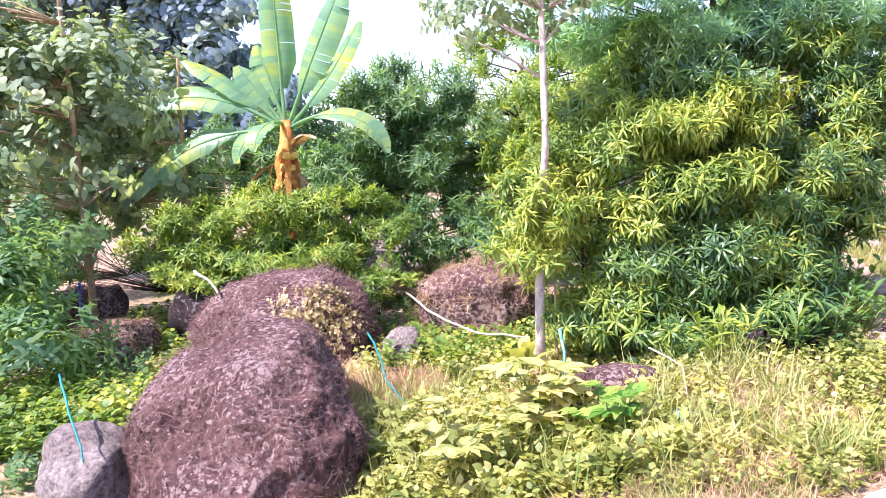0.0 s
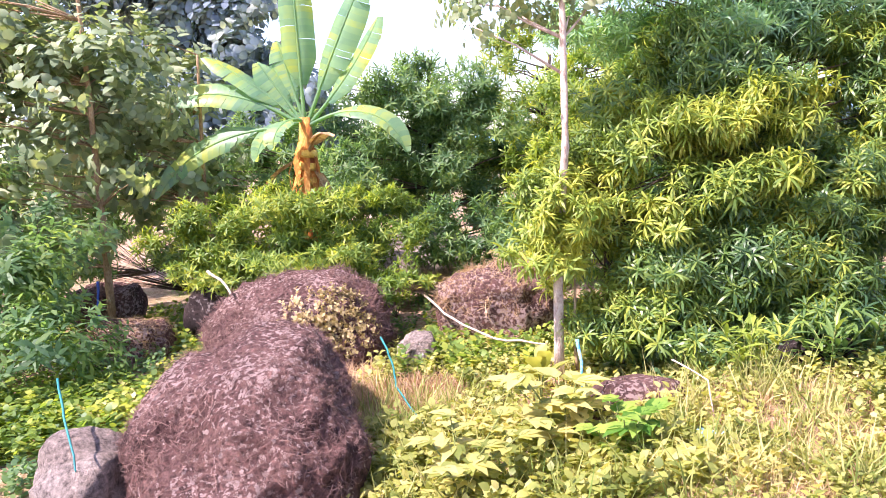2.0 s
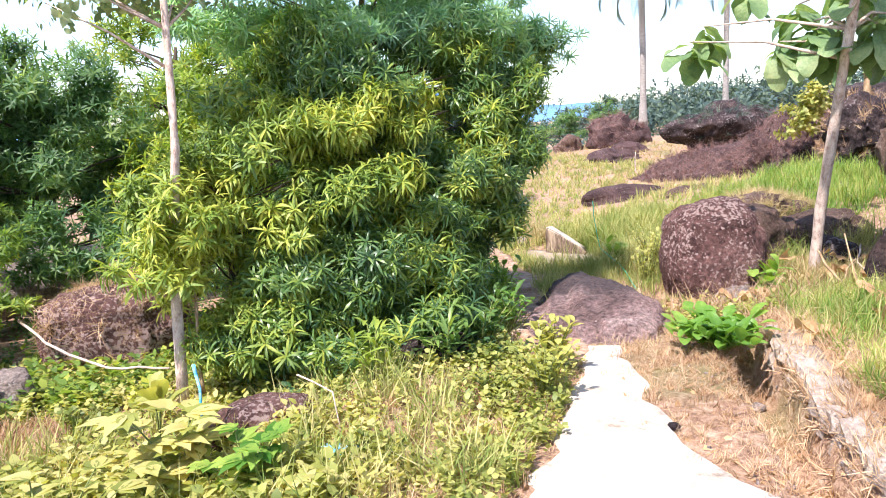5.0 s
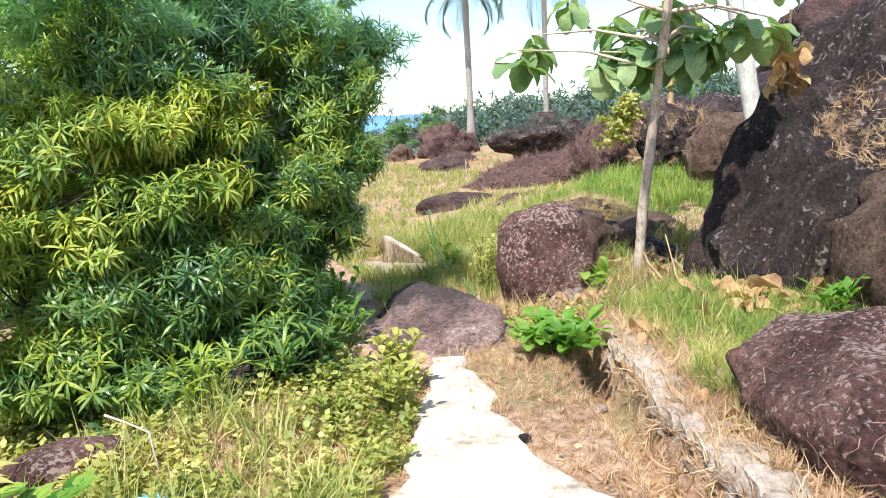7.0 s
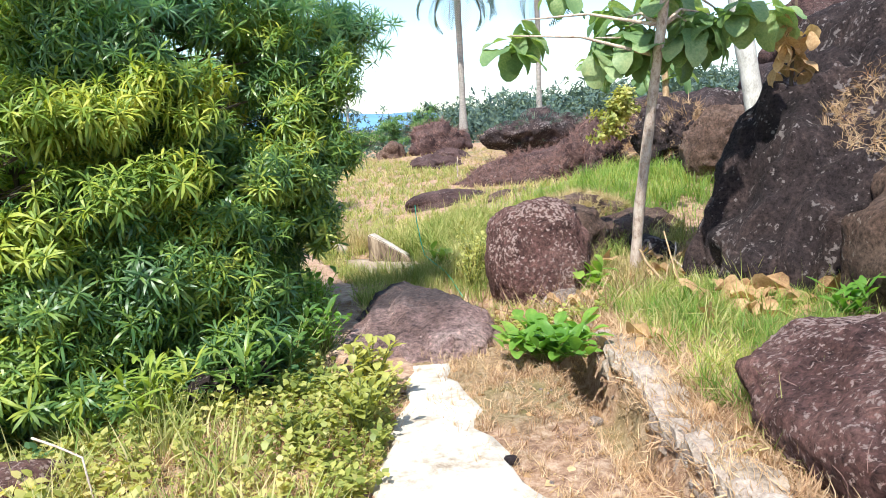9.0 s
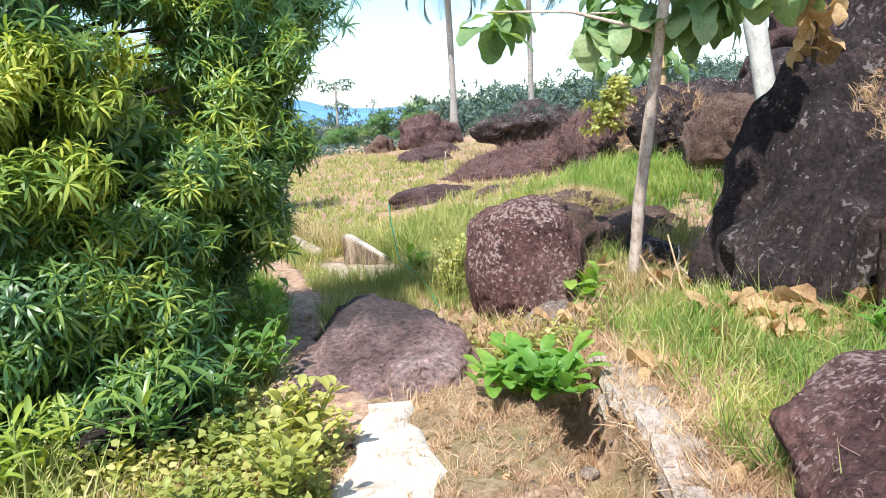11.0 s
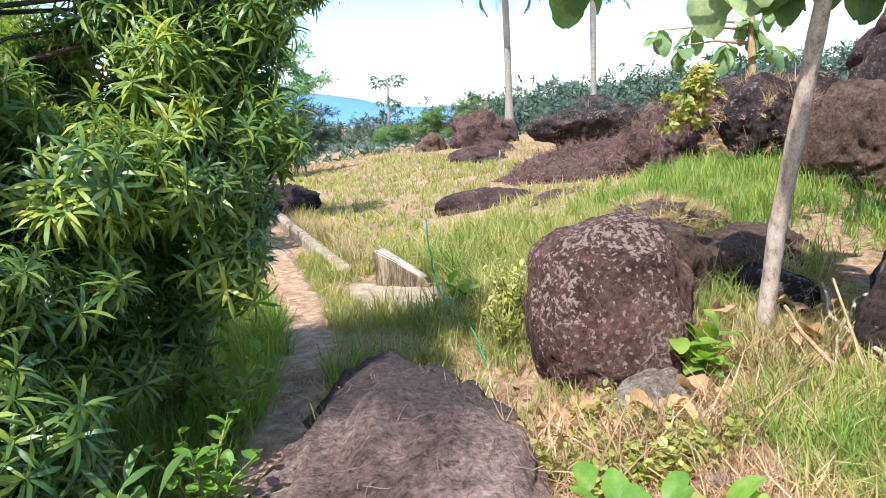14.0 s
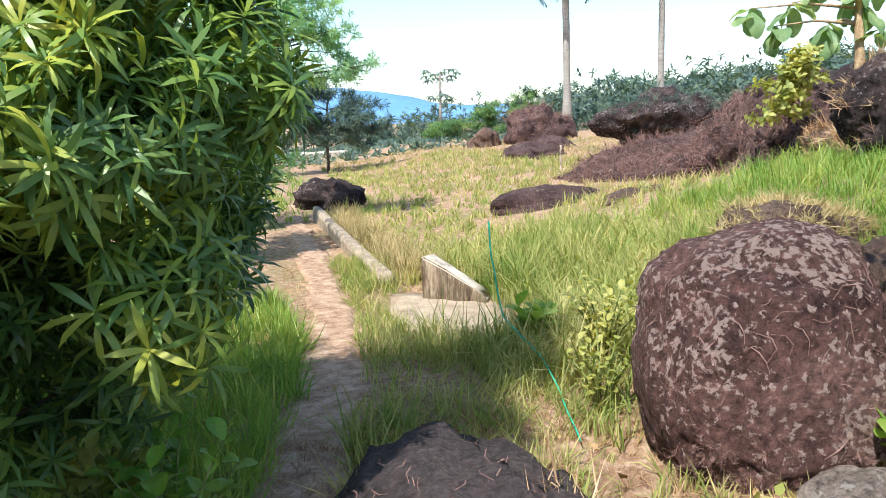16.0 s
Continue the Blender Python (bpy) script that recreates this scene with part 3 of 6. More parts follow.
boulder("boulder", (3.42, 2.0, -0.08), (1.0, 1.0, 0.7), -30, 19, ROCK, "large mauve boulder beside the drain", 6, 0.10, 0.8)
boulder("boulder", (2.55, 1.45, -0.2), (0.35, 0.5, 0.4), -30, 20, ROCK, "mauve boulder at the edge of the drain", 5, 0.12, 0.8)
boulder("boulder", (9.5, 8.2, 0.9), (0.72, 0.7, 0.8), 10, 21, ROCK_BROWN, "brown craggy boulder behind tall grass", 6, 0.12, 0.9, crag=0.09)
boulder("boulder", (10.2, 10.2, 1.15), (0.66, 0.6, 0.6), 10, 22, ROCK_DARK, "dark overhanging boulder with grass on top", 6, 0.12, 0.85, crag=0.08)
boulder("boulder", (13.0, 14.5, -0.3), (2.0, 1.7, 1.85), 30, 23, ROCK_FAR, "broad sloping rock outcrop with dry creepers", 6, 0.12, 0.95, crag=0.12)
boulder("boulder", (11.9, 15.9, -0.1), (2.9, 1.3, 0.8), -50, 24, ROCK_FAR, "long rock outcrop sloping down into the meadow", 6, 0.12, 0.95, (0, -12), crag=0.05)
boulder("boulder", (12.3, 11.6, 0.5), (1.6, 1.2, 0.5), 30, 25, ROCK_BROWN, "low rock ledge covered with dry grass", 5, 0.12, 0.9)
boulder("boulder", (17.8, 31.5, 0.3), (1.5, 1.2, 1.35), 10, 26, ROCK_FAR, "distant mauve rock at the meadow's end", 5, 0.17, 0.95, crag=0.12)
boulder("boulder", (15.7, 32.6, -0.1), (0.8, 0.7, 0.75), 40, 27, ROCK_BROWN, "distant brown rock at the meadow's end", 5, 0.17, 0.95, crag=0.12)
boulder("boulder", (16.0, 27.5, -0.1), (1.2, 0.8, 0.5), 70, 28, ROCK_FAR, "small distant rock in the meadow", 5, 0.17, 0.95, crag=0.12)
boulder("boulder", (17.0, 23.0, 0.9), (1.8, 1.2, 1.0), 10, 29, ROCK_DARK, "dark distant rock outcrop under the palms", 5, 0.17, 0.95, crag=0.12)
boulder("boulder", (14.8, 13.2, 0.6), (1.8, 1.3, 1.0), 20, 30, ROCK_FAR, "mauve rock higher up the slope", 5, 0.13)
boulder("boulder", (17.5, 15.5, 0.9), (2.2, 1.6, 1.2), 60, 31, ROCK_DARK, "dark rock on the slope", 5, 0.17, 0.95, crag=0.12)
boulder("boulder", (13.0, 9.5, 1.1), (1.3, 1.3, 1.3), 60, 32, ROCK_DARK, "dark rock behind the brown boulder", 5, 0.13)
boulder("boulder", (16.5, 10.5, 2.6), (2.5, 2.0, 1.8), 10, 33, ROCK_FAR, "large rock high on the slope", 5, 0.17, 0.95, crag=0.12)
boulder("boulder", (23.0, 22.0, 1.0), (3.2, 2.2, 1.4), 50, 34, ROCK_DARK, "distant dark rock on the hillside", 5, 0.17, 0.95, crag=0.12)
# added stone: its dark shape stands for shade under the shrub
boulder("boulder", (5.6, 19.5, -0.5), (0.8, 0.8, 0.55), 0, 35, ROCK_DARK, "added dark stone standing for shrub shade beside the path's far bend", 5, 0.17, 0.95, crag=0.12)

boulder("boulder", (6.5, 7.3, 0.0), (1.0, 0.5, 0.4), 25, 36, ROCK_BROWN, "low dark rock ledge under the grassy terrace", 5, 0.16, 0.8)
boulder("boulder", (5.9, 6.5, -0.02), (0.35, 0.3, 0.26), 60, 37, ROCK_DARK, "dark stone among dead leaves", 4, 0.16, 0.8)
boulder("boulder", (4.02, 5.72, -0.16), (0.26, 0.17, 0.17), 10, 38, ROCK_GREY, "pale stone at the round boulder's foot", 5, 0.14)

boulder("boulder", (9.0, 13.1, -0.2), (1.0, 0.6, 0.36), 20, 40, ROCK_BROWN, "flat brown rock showing through the meadow", 5, 0.12, 1.0)
boulder("boulder", (8.6, 15.2, -0.34), (1.3, 0.7, 0.36), 10, 41, ROCK_FAR, "flat mauve rock showing through the meadow", 5, 0.12, 1.0)
boulder("boulder", (6.65, 8.45, 0.16), (0.8, 0.5, 0.38), 20, 42, ROCK_BROWN, "brown straw-covered rock in the grass behind the round boulder", 5, 0.14, 0.85)
boulder("boulder", (13.5, 24.5, -0.25), (1.7, 0.9, 0.5), 30, 43, ROCK_FAR, "flat rock at the meadow's far edge", 5, 0.17, 0.95, crag=0.12)

# ---- drain wall and culvert ----
def rubble_stone(seed, size):
    bm = bmesh.new()
    bmesh.ops.create_cube(bm, size=1)
    bmesh.ops.bevel(bm, geom=bm.edges[:], offset=0.16, segments=1, affect="EDGES")
    r = random.Random(seed)
    for v in bm.verts:
        v.co = Vector((v.co.x * size[0], v.co.y * size[1], v.co.z * size[2])) + Vector([r.uniform(-0.012, 0.012) for _ in range(3)])
    me = bpy.data.meshes.new("stone")
    bm.to_mesh(me)
    bm.free()
    me.materials.append(STONE_WALL)
    return me


def drain_wall():
    wall = tagged(new("wall_drain"), "crumbling pale rubble-stone wall of a dry drain", "wall", kind="structure")
    d = Vector(WALL_B - WALL_A).normalized()
    length = float(np.linalg.norm(WALL_B - WALL_A))
    n = Vector((d.y, -d.x))
    bm = bmesh.new()
    rows = 40
    rings = []
    for i in range(rows + 1):
        p = Vector(WALL_A) + d * (length * i / rows)
        j = 0.055 * noise.noise(Vector((i * 0.45, 0, 0))) + 0.02 * noise.noise(Vector((i * 1.7, 5, 0)))
        top = z_at(*(p + n * 0.4)) + 0.01 + j
        low = -0.45
        section = [(0.0 + j, low), (0.015 + j, top - 0.03), (0.03 + j, top), (0.2 + j, top + 0.01), (0.24, top - 0.03), (0.24, low)]
        rings.append([bm.verts.new((p.x + n.x * a, p.y + n.y * a, z)) for a, z in section])
    for a, b in zip(rings, rings[1:]):
        for k in range(5):
            bm.faces.new((a[k], b[k], b[k + 1], a[k + 1]))
    bm.faces.new(rings[0])
    bm.faces.new(rings[-1][::-1])
    bmesh.ops.recalc_face_normals(bm, faces=bm.faces[:])
    part("mortar", bm, MORTAR, wall)
    meshes = [rubble_stone(i, (0.19 + 0.02 * (i % 3), 0.12, 0.12 + 0.015 * (i % 2))) for i in range(6)]
    r = random.Random(4)
    for row in range(3):
        s = 0.1 * (row % 2)
        while s < length:
            p = Vector(WALL_A) + d * s + n * (0.05 + r.uniform(-0.03, 0.03))
            top = z_at(*(p + n * 0.4)) + 0.02
            ob = new("stone", r.choice(meshes))
            ob.parent = wall
            ob.matrix_basis = Matrix.LocRotScale((p.x, p.y, top - 0.05 + r.uniform(-0.03, 0.02) - row * 0.135), Euler((r.uniform(-0.2, 0.2), r.uniform(-0.15, 0.15), math.atan2(d.y, d.x) + r.uniform(-0.2, 0.2))), None)
            s += r.uniform(0.19, 0.25)


drain_wall()


def slab_block(name, corners, z0, z1, mat, label, category="concrete block"):
    bm = bmesh.new()
    lo = [bm.verts.new((x, y, z0)) for x, y in corners]
    hi = [bm.verts.new((x, y, z1)) for x, y in corners]
    bm.faces.new(hi)
    bm.faces.new(lo[::-1])
    k = len(corners)
    for i in range(k):
        bm.faces.new((lo[i], lo[(i + 1) % k], hi[(i + 1) % k], hi[i]))
    bmesh.ops.recalc_face_normals(bm, faces=bm.faces[:])
    bmesh.ops.subdivide_edges(bm, edges=bm.edges[:], cuts=5, use_grid_fill=True)
    bmesh.ops.bevel(bm, geom=[e for e in bm.edges if e.calc_face_angle(0) > 0.7], offset=0.02, segments=2, affect="EDGES")
    for v in bm.verts:
        v.co += Vector((noise.noise(v.co * 4), noise.noise(v.co * 4 + Vector((9, 0, 0))), 0.7 * noise.noise(v.co * 5 + Vector((0, 9, 0))))) * 0.03
    return tagged(part(name, bm, mat), label, category)


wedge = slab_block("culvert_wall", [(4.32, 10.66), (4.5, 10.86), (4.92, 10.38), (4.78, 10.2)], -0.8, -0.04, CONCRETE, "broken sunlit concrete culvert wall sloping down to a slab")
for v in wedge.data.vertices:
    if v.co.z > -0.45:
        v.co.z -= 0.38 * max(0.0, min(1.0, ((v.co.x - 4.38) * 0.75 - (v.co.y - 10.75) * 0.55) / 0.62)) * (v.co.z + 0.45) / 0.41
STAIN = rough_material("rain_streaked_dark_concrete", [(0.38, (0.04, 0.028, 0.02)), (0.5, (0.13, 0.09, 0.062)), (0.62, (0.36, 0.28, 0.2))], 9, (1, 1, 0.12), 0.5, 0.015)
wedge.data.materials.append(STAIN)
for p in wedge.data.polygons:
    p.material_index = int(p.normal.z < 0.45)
slab_block("culvert_slab", [(3.72, 9.78), (4.64, 9.32), (5.05, 10.5), (4.08, 11.0)], -0.85, -0.47, OLD_CONCRETE, "flat weathered concrete slab over a drain")
slab_block("drain_kerb", [(4.05, 11.2), (4.2, 11.2), (4.95, 17.5), (4.8, 17.5)], -0.9, -0.3, MORTAR, "low stained concrete kerb along the footpath", "kerb")
slab_block("low_wall", [(15.6, 40.6), (18.4, 39.6), (18.5, 39.85), (15.7, 40.85)], -1.0, -0.25, CONCRETE, "distant low whitewashed wall at the field's end", "wall")
slab_block("low_wall", [(9.2, 40.6), (12.0, 40.6), (12.0, 40.85), (9.2, 40.85)], -1.0, -0.3, CONCRETE, "distant low whitewashed wall at the field's end", "wall")

# ---- plants ----
def scatter_in(blobs, count, shell=0.5, clumps=20):
    """Points in clumps spread over the skin of ellipsoids, and the way outwards. blobs: (x, y, z, rx, ry, rz)."""
    b = np.array(blobs, float)
    vol = b[:, 3] * b[:, 4] + b[:, 4] * b[:, 5] + b[:, 3] * b[:, 5]
    heart = rng.normal(size=(len(b), clumps, 3))
    heart /= np.linalg.norm(heart, axis=2)[..., None]
    heart *= rng.uniform(0.3 + 0.5 * shell, 1.12, (len(b), clumps))[..., None]
    pick = rng.choice(len(b), count, p=vol / vol.sum())
    which = rng.integers(0, clumps, count)
    d = rng.normal(size=(count, 3))
    d /= np.linalg.norm(d, axis=1)[:, None]
    d[:, 2] = np.where(d[:, 2] < 0, d[:, 2] * 0.6, d[:, 2])
    spread = rng.uniform(0.12, 0.36, count)[:, None]
    q = heart[pick, which] + d * spread
    return b[pick, :3] + q * b[pick, 3:], d + 0.6 * heart[pick, which]


def branches(parent, roots, tips, mat, radius, name="branch"):
    bm = bmesh.new()
    for i, tip in enumerate(tips):
        root = min(roots, key=lambda q: (Vector(q) - Vector(tip)).length + 0.6 * max(0, q[2] - tip[2] + 0.3))
        mid = Vector(root).lerp(Vector(tip), 0.5) + Vector((0, 0, 0.08 - 0.05 * (i % 3)))
        tube(bm, [root, mid, tip], [radius, radius * 0.6, radius * 0.25], 5)
    return part(name, bm, mat, parent)


WHORLS_NEAR = [whorl(15, 0.19, 0.0195, i, -0.75, 1.05, 1.2, (0.3, 0.95, 1.0, 0.0)) for i in range(4)]
WHORLS = [whorl(12, 0.17, 0.02, i, -0.5, 1.1, 0.9) for i in range(4)]
WHORLS_TOP = [whorl(14, 0.15, 0.015, 300 + i, -0.4, 1.1, 0.8) for i in range(3)]
CLUMPS_FAR = [whorl(7, 0.13, 0.035, 200 + i, -0.4, 1.1, 0.6) for i in range(3)]
WHORLS_SMALL = [whorl(9, 0.118, 0.0185, 20 + i) for i in range(3)]


def plant(name, base, trunk, blobs, count, shapes, leaf_mat, bark, label, category, size=(0.8, 1.2), up=0.7, radius=0.04, twigs=40, shell=0.5, near_pieces=0, group="", piece="leaf_whorl"):
    """A shrub or tree: trunk through points, limbs to the crown, and a crown of many small leaf clumps."""
    top = thing(name, base, label, category, group)
    place = Vector(base)
    pts, ups = scatter_in(blobs, count, shell)
    ground_z = lay(pts[:, 0], pts[:, 1]) + 0.03
    pts[:, 2] = np.maximum(pts[:, 2], ground_z)
    local = pts - np.array(base)
    if trunk:
        bm = bmesh.new()
        line = [Vector(p) - place for p in trunk]
        fine = []
        for a, b in zip(line, line[1:]):
            for k in range(4):
                fine.append(a.lerp(b, k / 4))
        fine.append(line[-1])
        tube(bm, fine, [radius * (1 - 0.65 * i / len(fine)) for i in range(len(fine))], 10)
        part("trunk", bm, bark, top)
        roots = [tuple(p) for p in fine]
    else:
        roots = [(0, 0, 0.0)]
    order = rng.permutation(count)
    if twigs:
        branches(top, roots, [tuple(local[i]) for i in order[:twigs]], bark, radius * 0.3)
    out = ups + np.array([0, 0, 1]) * up / max(1e-3, 1 - up) * 0.6 + rng.normal(size=ups.shape) * 0.25
    mats = frames_for(local, out, None, rng.uniform(*size, count))
    picks = rng.integers(0, len(shapes), count)
    n = min(near_pieces, count)
    if n:
        score = (pts[:, 1] - 0.6 * pts[:, 0])
        order = np.argsort(score)
        meshes = [tri_mesh(piece, v, f, leaf_mat) for v, f in shapes]
        for i in order[:n]:
            ob = new(piece, meshes[picks[i]])
            ob.parent = top
            ob.matrix_basis = Matrix(mats[i].tolist())
        rest = order[n:]
    else:
        rest = np.arange(count)
    crown = strew("crown", shapes, picks[rest], mats[rest], leaf_mat, top)
    crown["kind"] = "stuff"
    return top


# the long-leaved shrub by the path
plant("oleander_shrub", (0.65, 6.3, -0.2), [(0.65, 6.3, -0.2), (0.7, 6.35, 1.0), (0.75, 6.4, 2.2), (0.78, 6.45, 2.7)],
      [(0.9, 6.6, 1.5, 1.0, 0.9, 0.8), (0.3, 6.3, 2.0, 0.9, 0.8, 0.6), (1.7, 6.7, 1.75, 0.45, 0.5, 0.6), (2.15, 6.95, 2.3, 0.7, 0.4, 0.3), (0.3, 5.6, 0.75, 0.9, 0.5, 0.5), (0.95, 6.0, 0.6, 0.4, 0.45, 0.4), (1.2, 6.6, 0.72, 0.36, 0.4, 0.4), (2.05, 7.1, 0.9, 0.28, 0.35, 0.35), (1.5, 6.7, 0.6, 0.35, 0.4, 0.35), (1.45, 6.45, 1.15, 0.45, 0.45, 0.4), (1.9, 6.9, 1.25, 0.3, 0.4, 0.5), (1.7, 6.3, 1.5, 0.5, 0.5, 0.8), (0.6, 5.5, 0.6, 0.8, 0.35, 0.45), (-0.2, 5.35, 0.55, 0.5, 0.3, 0.35), (0.2, 5.15, 0.2, 0.9, 0.35, 0.3), (0.85, 5.3, 0.2, 0.4, 0.35, 0.3)],
      9000, WHORLS_NEAR, LEAF_SHRUB, BARK_DARK, "tall dense shrub with long narrow glossy leaves beside the path", "shrub", (0.5, 0.92), 0.6, 0.05, 60, 0.42, 300)
plant("oleander_shrub", (-0.6, 5.6, -0.1), [(-0.6, 5.6, -0.1), (-0.6, 5.55, 0.8), (-0.55, 5.5, 1.3)],
      [(-0.95, 4.92, 1.12, 0.24, 0.14, 0.16), (-1.05, 4.95, 0.8, 0.28, 0.14, 0.13), (-0.75, 5.35, 1.25, 0.5, 0.4, 0.45), (-0.15, 5.6, 1.5, 0.6, 0.5, 0.5), (-1.0, 5.4, 0.85, 0.35, 0.35, 0.3), (-0.2, 5.5, 0.7, 0.6, 0.4, 0.4), (0.2, 5.35, 1.15, 0.6, 0.35, 0.4), (0.5, 5.6, 1.7, 0.5, 0.4, 0.35), (1.35, 5.9, 1.15, 0.3, 0.3, 0.22), (-0.3, 5.2, 0.25, 0.5, 0.35, 0.3)],
      2300, WHORLS_NEAR, LEAF_YELLOW, BARK_DARK, "yellow-green narrow-leaved shrub round a slim trunk", "shrub", (0.55, 0.95), 0.7, 0.03, 40, 0.4, 200)
# tall trees behind it
plant("feathery_tree", (0.62, 6.75, -0.2), [(0.62, 6.75, -0.2), (0.65, 6.7, 1.4), (0.72, 6.65, 2.8), (0.8, 6.6, 4.4)],
      [(0.9, 6.8, 2.8, 1.2, 0.8, 0.65), (0.7, 6.5, 2.75, 1.1, 0.5, 0.55), (1.3, 6.5, 3.3, 0.9, 0.5, 0.5), (0.7, 6.8, 3.7, 1.2, 0.9, 0.6), (-0.3, 7.1, 2.8, 0.8, 0.7, 0.6), (1.85, 6.75, 2.55, 0.55, 0.5, 0.45), (2.5, 7.0, 2.45, 0.5, 0.3, 0.25)],
      3900, WHORLS_TOP, LEAF_TOP, BARK_DARK, "tall feathery blue-green tree rising behind the shrub", "tree", (0.75, 1.2), 0.5, 0.045, 30, 0.3)
plant("acacia_tree", (-0.2, 9.7, -0.2), [(-0.2, 9.7, -0.2), (-0.2, 9.7, 1.2), (-0.1, 9.7, 2.3)],
      [(-0.4, 9.6, 2.3, 0.8, 0.7, 0.7), (0.5, 9.5, 1.6, 0.9, 0.7, 0.8), (-0.7, 9.5, 1.2, 0.9, 0.6, 0.8)],
      1700, WHORLS_SMALL, LEAF_BUSH, BARK_DARK, "feathery light green tree behind the shrub", "tree", (1.1, 1.6), 0.5, 0.05, 60, 0.35)
plant("acacia_tree", (-2.9, 10.4, -0.2), [(-2.9, 10.4, -0.2), (-2.9, 10.4, 1.4), (-2.8, 10.4, 2.8)],
      [(-3.1, 10.3, 2.2, 0.85, 0.8, 0.7), (-2.2, 10.4, 1.6, 0.9, 0.8, 0.9), (-3.2, 10.2, 1.1, 1.0, 0.7, 0.8), (-1.7, 10.6, 0.8, 1.0, 0.7, 0.8)],
      3800, WHORLS_SMALL, LEAF_DARK, BARK_DARK, "dark green small-leaved tree behind the banana plant", "tree", (1.0, 1.6), 0.5, 0.06, 70, 0.35)
plant("acacia_tree", (-1.2, 12.5, -0.2), [(-1.2, 12.5, -0.2), (-1.2, 12.5, 2.0), (-1.1, 12.4, 3.0)],
      [(-1.3, 12.4, 2.6, 1.0, 0.8, 0.9), (-0.6, 12.3, 1.7, 1.3, 0.8, 1.0), (0.4, 12.5, 2.2, 1.2, 0.8, 1.0)],
      1700, WHORLS_SMALL, LEAF_BUSH, BARK_DARK, "light green tree in the thicket", "tree", (1.1, 1.8), 0.5, 0.06, 50, 0.35)
plant("acacia_tree", (0.2, 11.2, -0.2), [(0.2, 11.2, -0.2), (0.2, 11.2, 1.5), (0.3, 11.2, 2.6)],
      [(-0.9, 11.0, 1.4, 1.2, 0.8, 0.9), (0.6, 11.0, 1.6, 1.2, 0.8, 1.0), (-0.3, 10.2, 0.7, 1.4, 0.7, 0.8), (-0.2, 11.4, 2.4, 1.0, 0.8, 0.7)],
      2200, WHORLS_SMALL, LEAF_BUSH, BARK_DARK, "light green feathery tree in the thicket", "tree", (1.1, 1.7), 0.5, 0.06, 70, 0.3)
plant("acacia_tree", (-5.0, 11.5, -0.2), [(-5.0, 11.5, -0.2), (-5.0, 11.5, 1.0), (-4.9, 11.5, 1.9)],
      [(-5.0, 11.2, 1.3, 1.2, 0.8, 0.9), (-6.3, 11.2, 1.4, 1.0, 0.8, 1.0), (-4.2, 10.6, 0.8, 1.0, 0.6, 0.8)],
      1900, WHORLS_SMALL, LEAF_DARK, BARK_DARK, "dark green tree filling the gap behind the banana plant", "tree", (1.1, 1.7), 0.5, 0.06, 50, 0.3)
plant("acacia_tree", (-3.0, 15.5, -0.2), [(-3.0, 15.5, -0.2), (-3.0, 15.5, 1.5), (-3.0, 15.5, 2.6)],
      [(-3.0, 15.2, 1.6, 2.2, 1.0, 1.3), (0.5, 15.0, 1.6, 2.2, 1.0, 1.4), (2.6, 14.0, 1.4, 1.0, 1.0, 1.4), (-6.0, 15.2, 1.6, 1.8, 1.0, 1.3)],
      1900, WHORLS_SMALL, LEAF_DARK, BARK_DARK, "row of dark green trees closing the thicket", "tree", (1.6, 2.4), 0.5, 0.07, 60, 0.2)
plant("bush", (-1.0, 8.6, -0.15), None, [(-1.3, 8.5, 0.45, 0.8, 0.5, 0.5), (-0.2, 8.3, 0.5, 0.8, 0.5, 0.6), (0.6, 8.2, 0.7, 0.8, 0.5, 0.8), (-2.3, 8.4, 0.5, 0.6, 0.4, 0.5)],
      1700, WHORLS_SMALL, LEAF_DARK, BARK_DARK, "dark shady bush behind the rounded boulder", "bush", (0.9, 1.4), 0.6, 0.02, 40, 0.3)
plant("thicket", (-8.0, 11.0, -0.2), None, [(-9.0, 11.0, 0.9, 1.6, 0.8, 1.0), (-7.0, 12.0, 0.8, 1.5, 0.7, 0.9), (-10.5, 8.5, 0.9, 1.2, 1.2, 1.1), (-4.5, 12.8, 0.7, 1.5, 0.6, 0.9), (-11.0, 6.0, 1.0, 1.0, 1.4, 1.2)],
      1900, WHORLS_SMALL, LEAF_DARK, BARK_DARK, "dark green thicket closing the view behind the trees", "thicket", (1.5, 2.3), 0.5, 0.02, 40, 0.2)
# bushes under the banana
plant("bush", (-4.2, 7.7, -0.15), None,
      [(-4.9, 7.3, 0.7, 0.6, 0.5, 0.5), (-4.1, 7.5, 0.95, 0.8, 0.5, 0.45), (-3.2, 7.7, 0.85, 0.7, 0.5, 0.45), (-4.2, 7.2, 0.45, 1.2, 0.5, 0.35), (-3.4, 7.5, 0.4, 0.8, 0.4, 0.3)],
      3200, WHORLS_SMALL, LEAF_BUSH, BARK_DARK, "dense yellow-green small-leaved bush below the banana plant", "bush", (0.8, 1.3), 0.6, 0.02, 50, 0.4)
plant("bush", (-6.2, 9.2, -0.2), None, [(-6.2, 9.2, 0.5, 1.0, 0.5, 0.6), (-7.8, 8.6, 0.6, 1.0, 0.5, 0.7), (-5.2, 8.6, 0.3, 0.7, 0.4, 0.4)], 1500, WHORLS_SMALL, LEAF_DARK, BARK_DARK,
      "dark shady bush under the dusty trees", "bush", (0.9, 1.4), 0.6, 0.02, 40, 0.3)
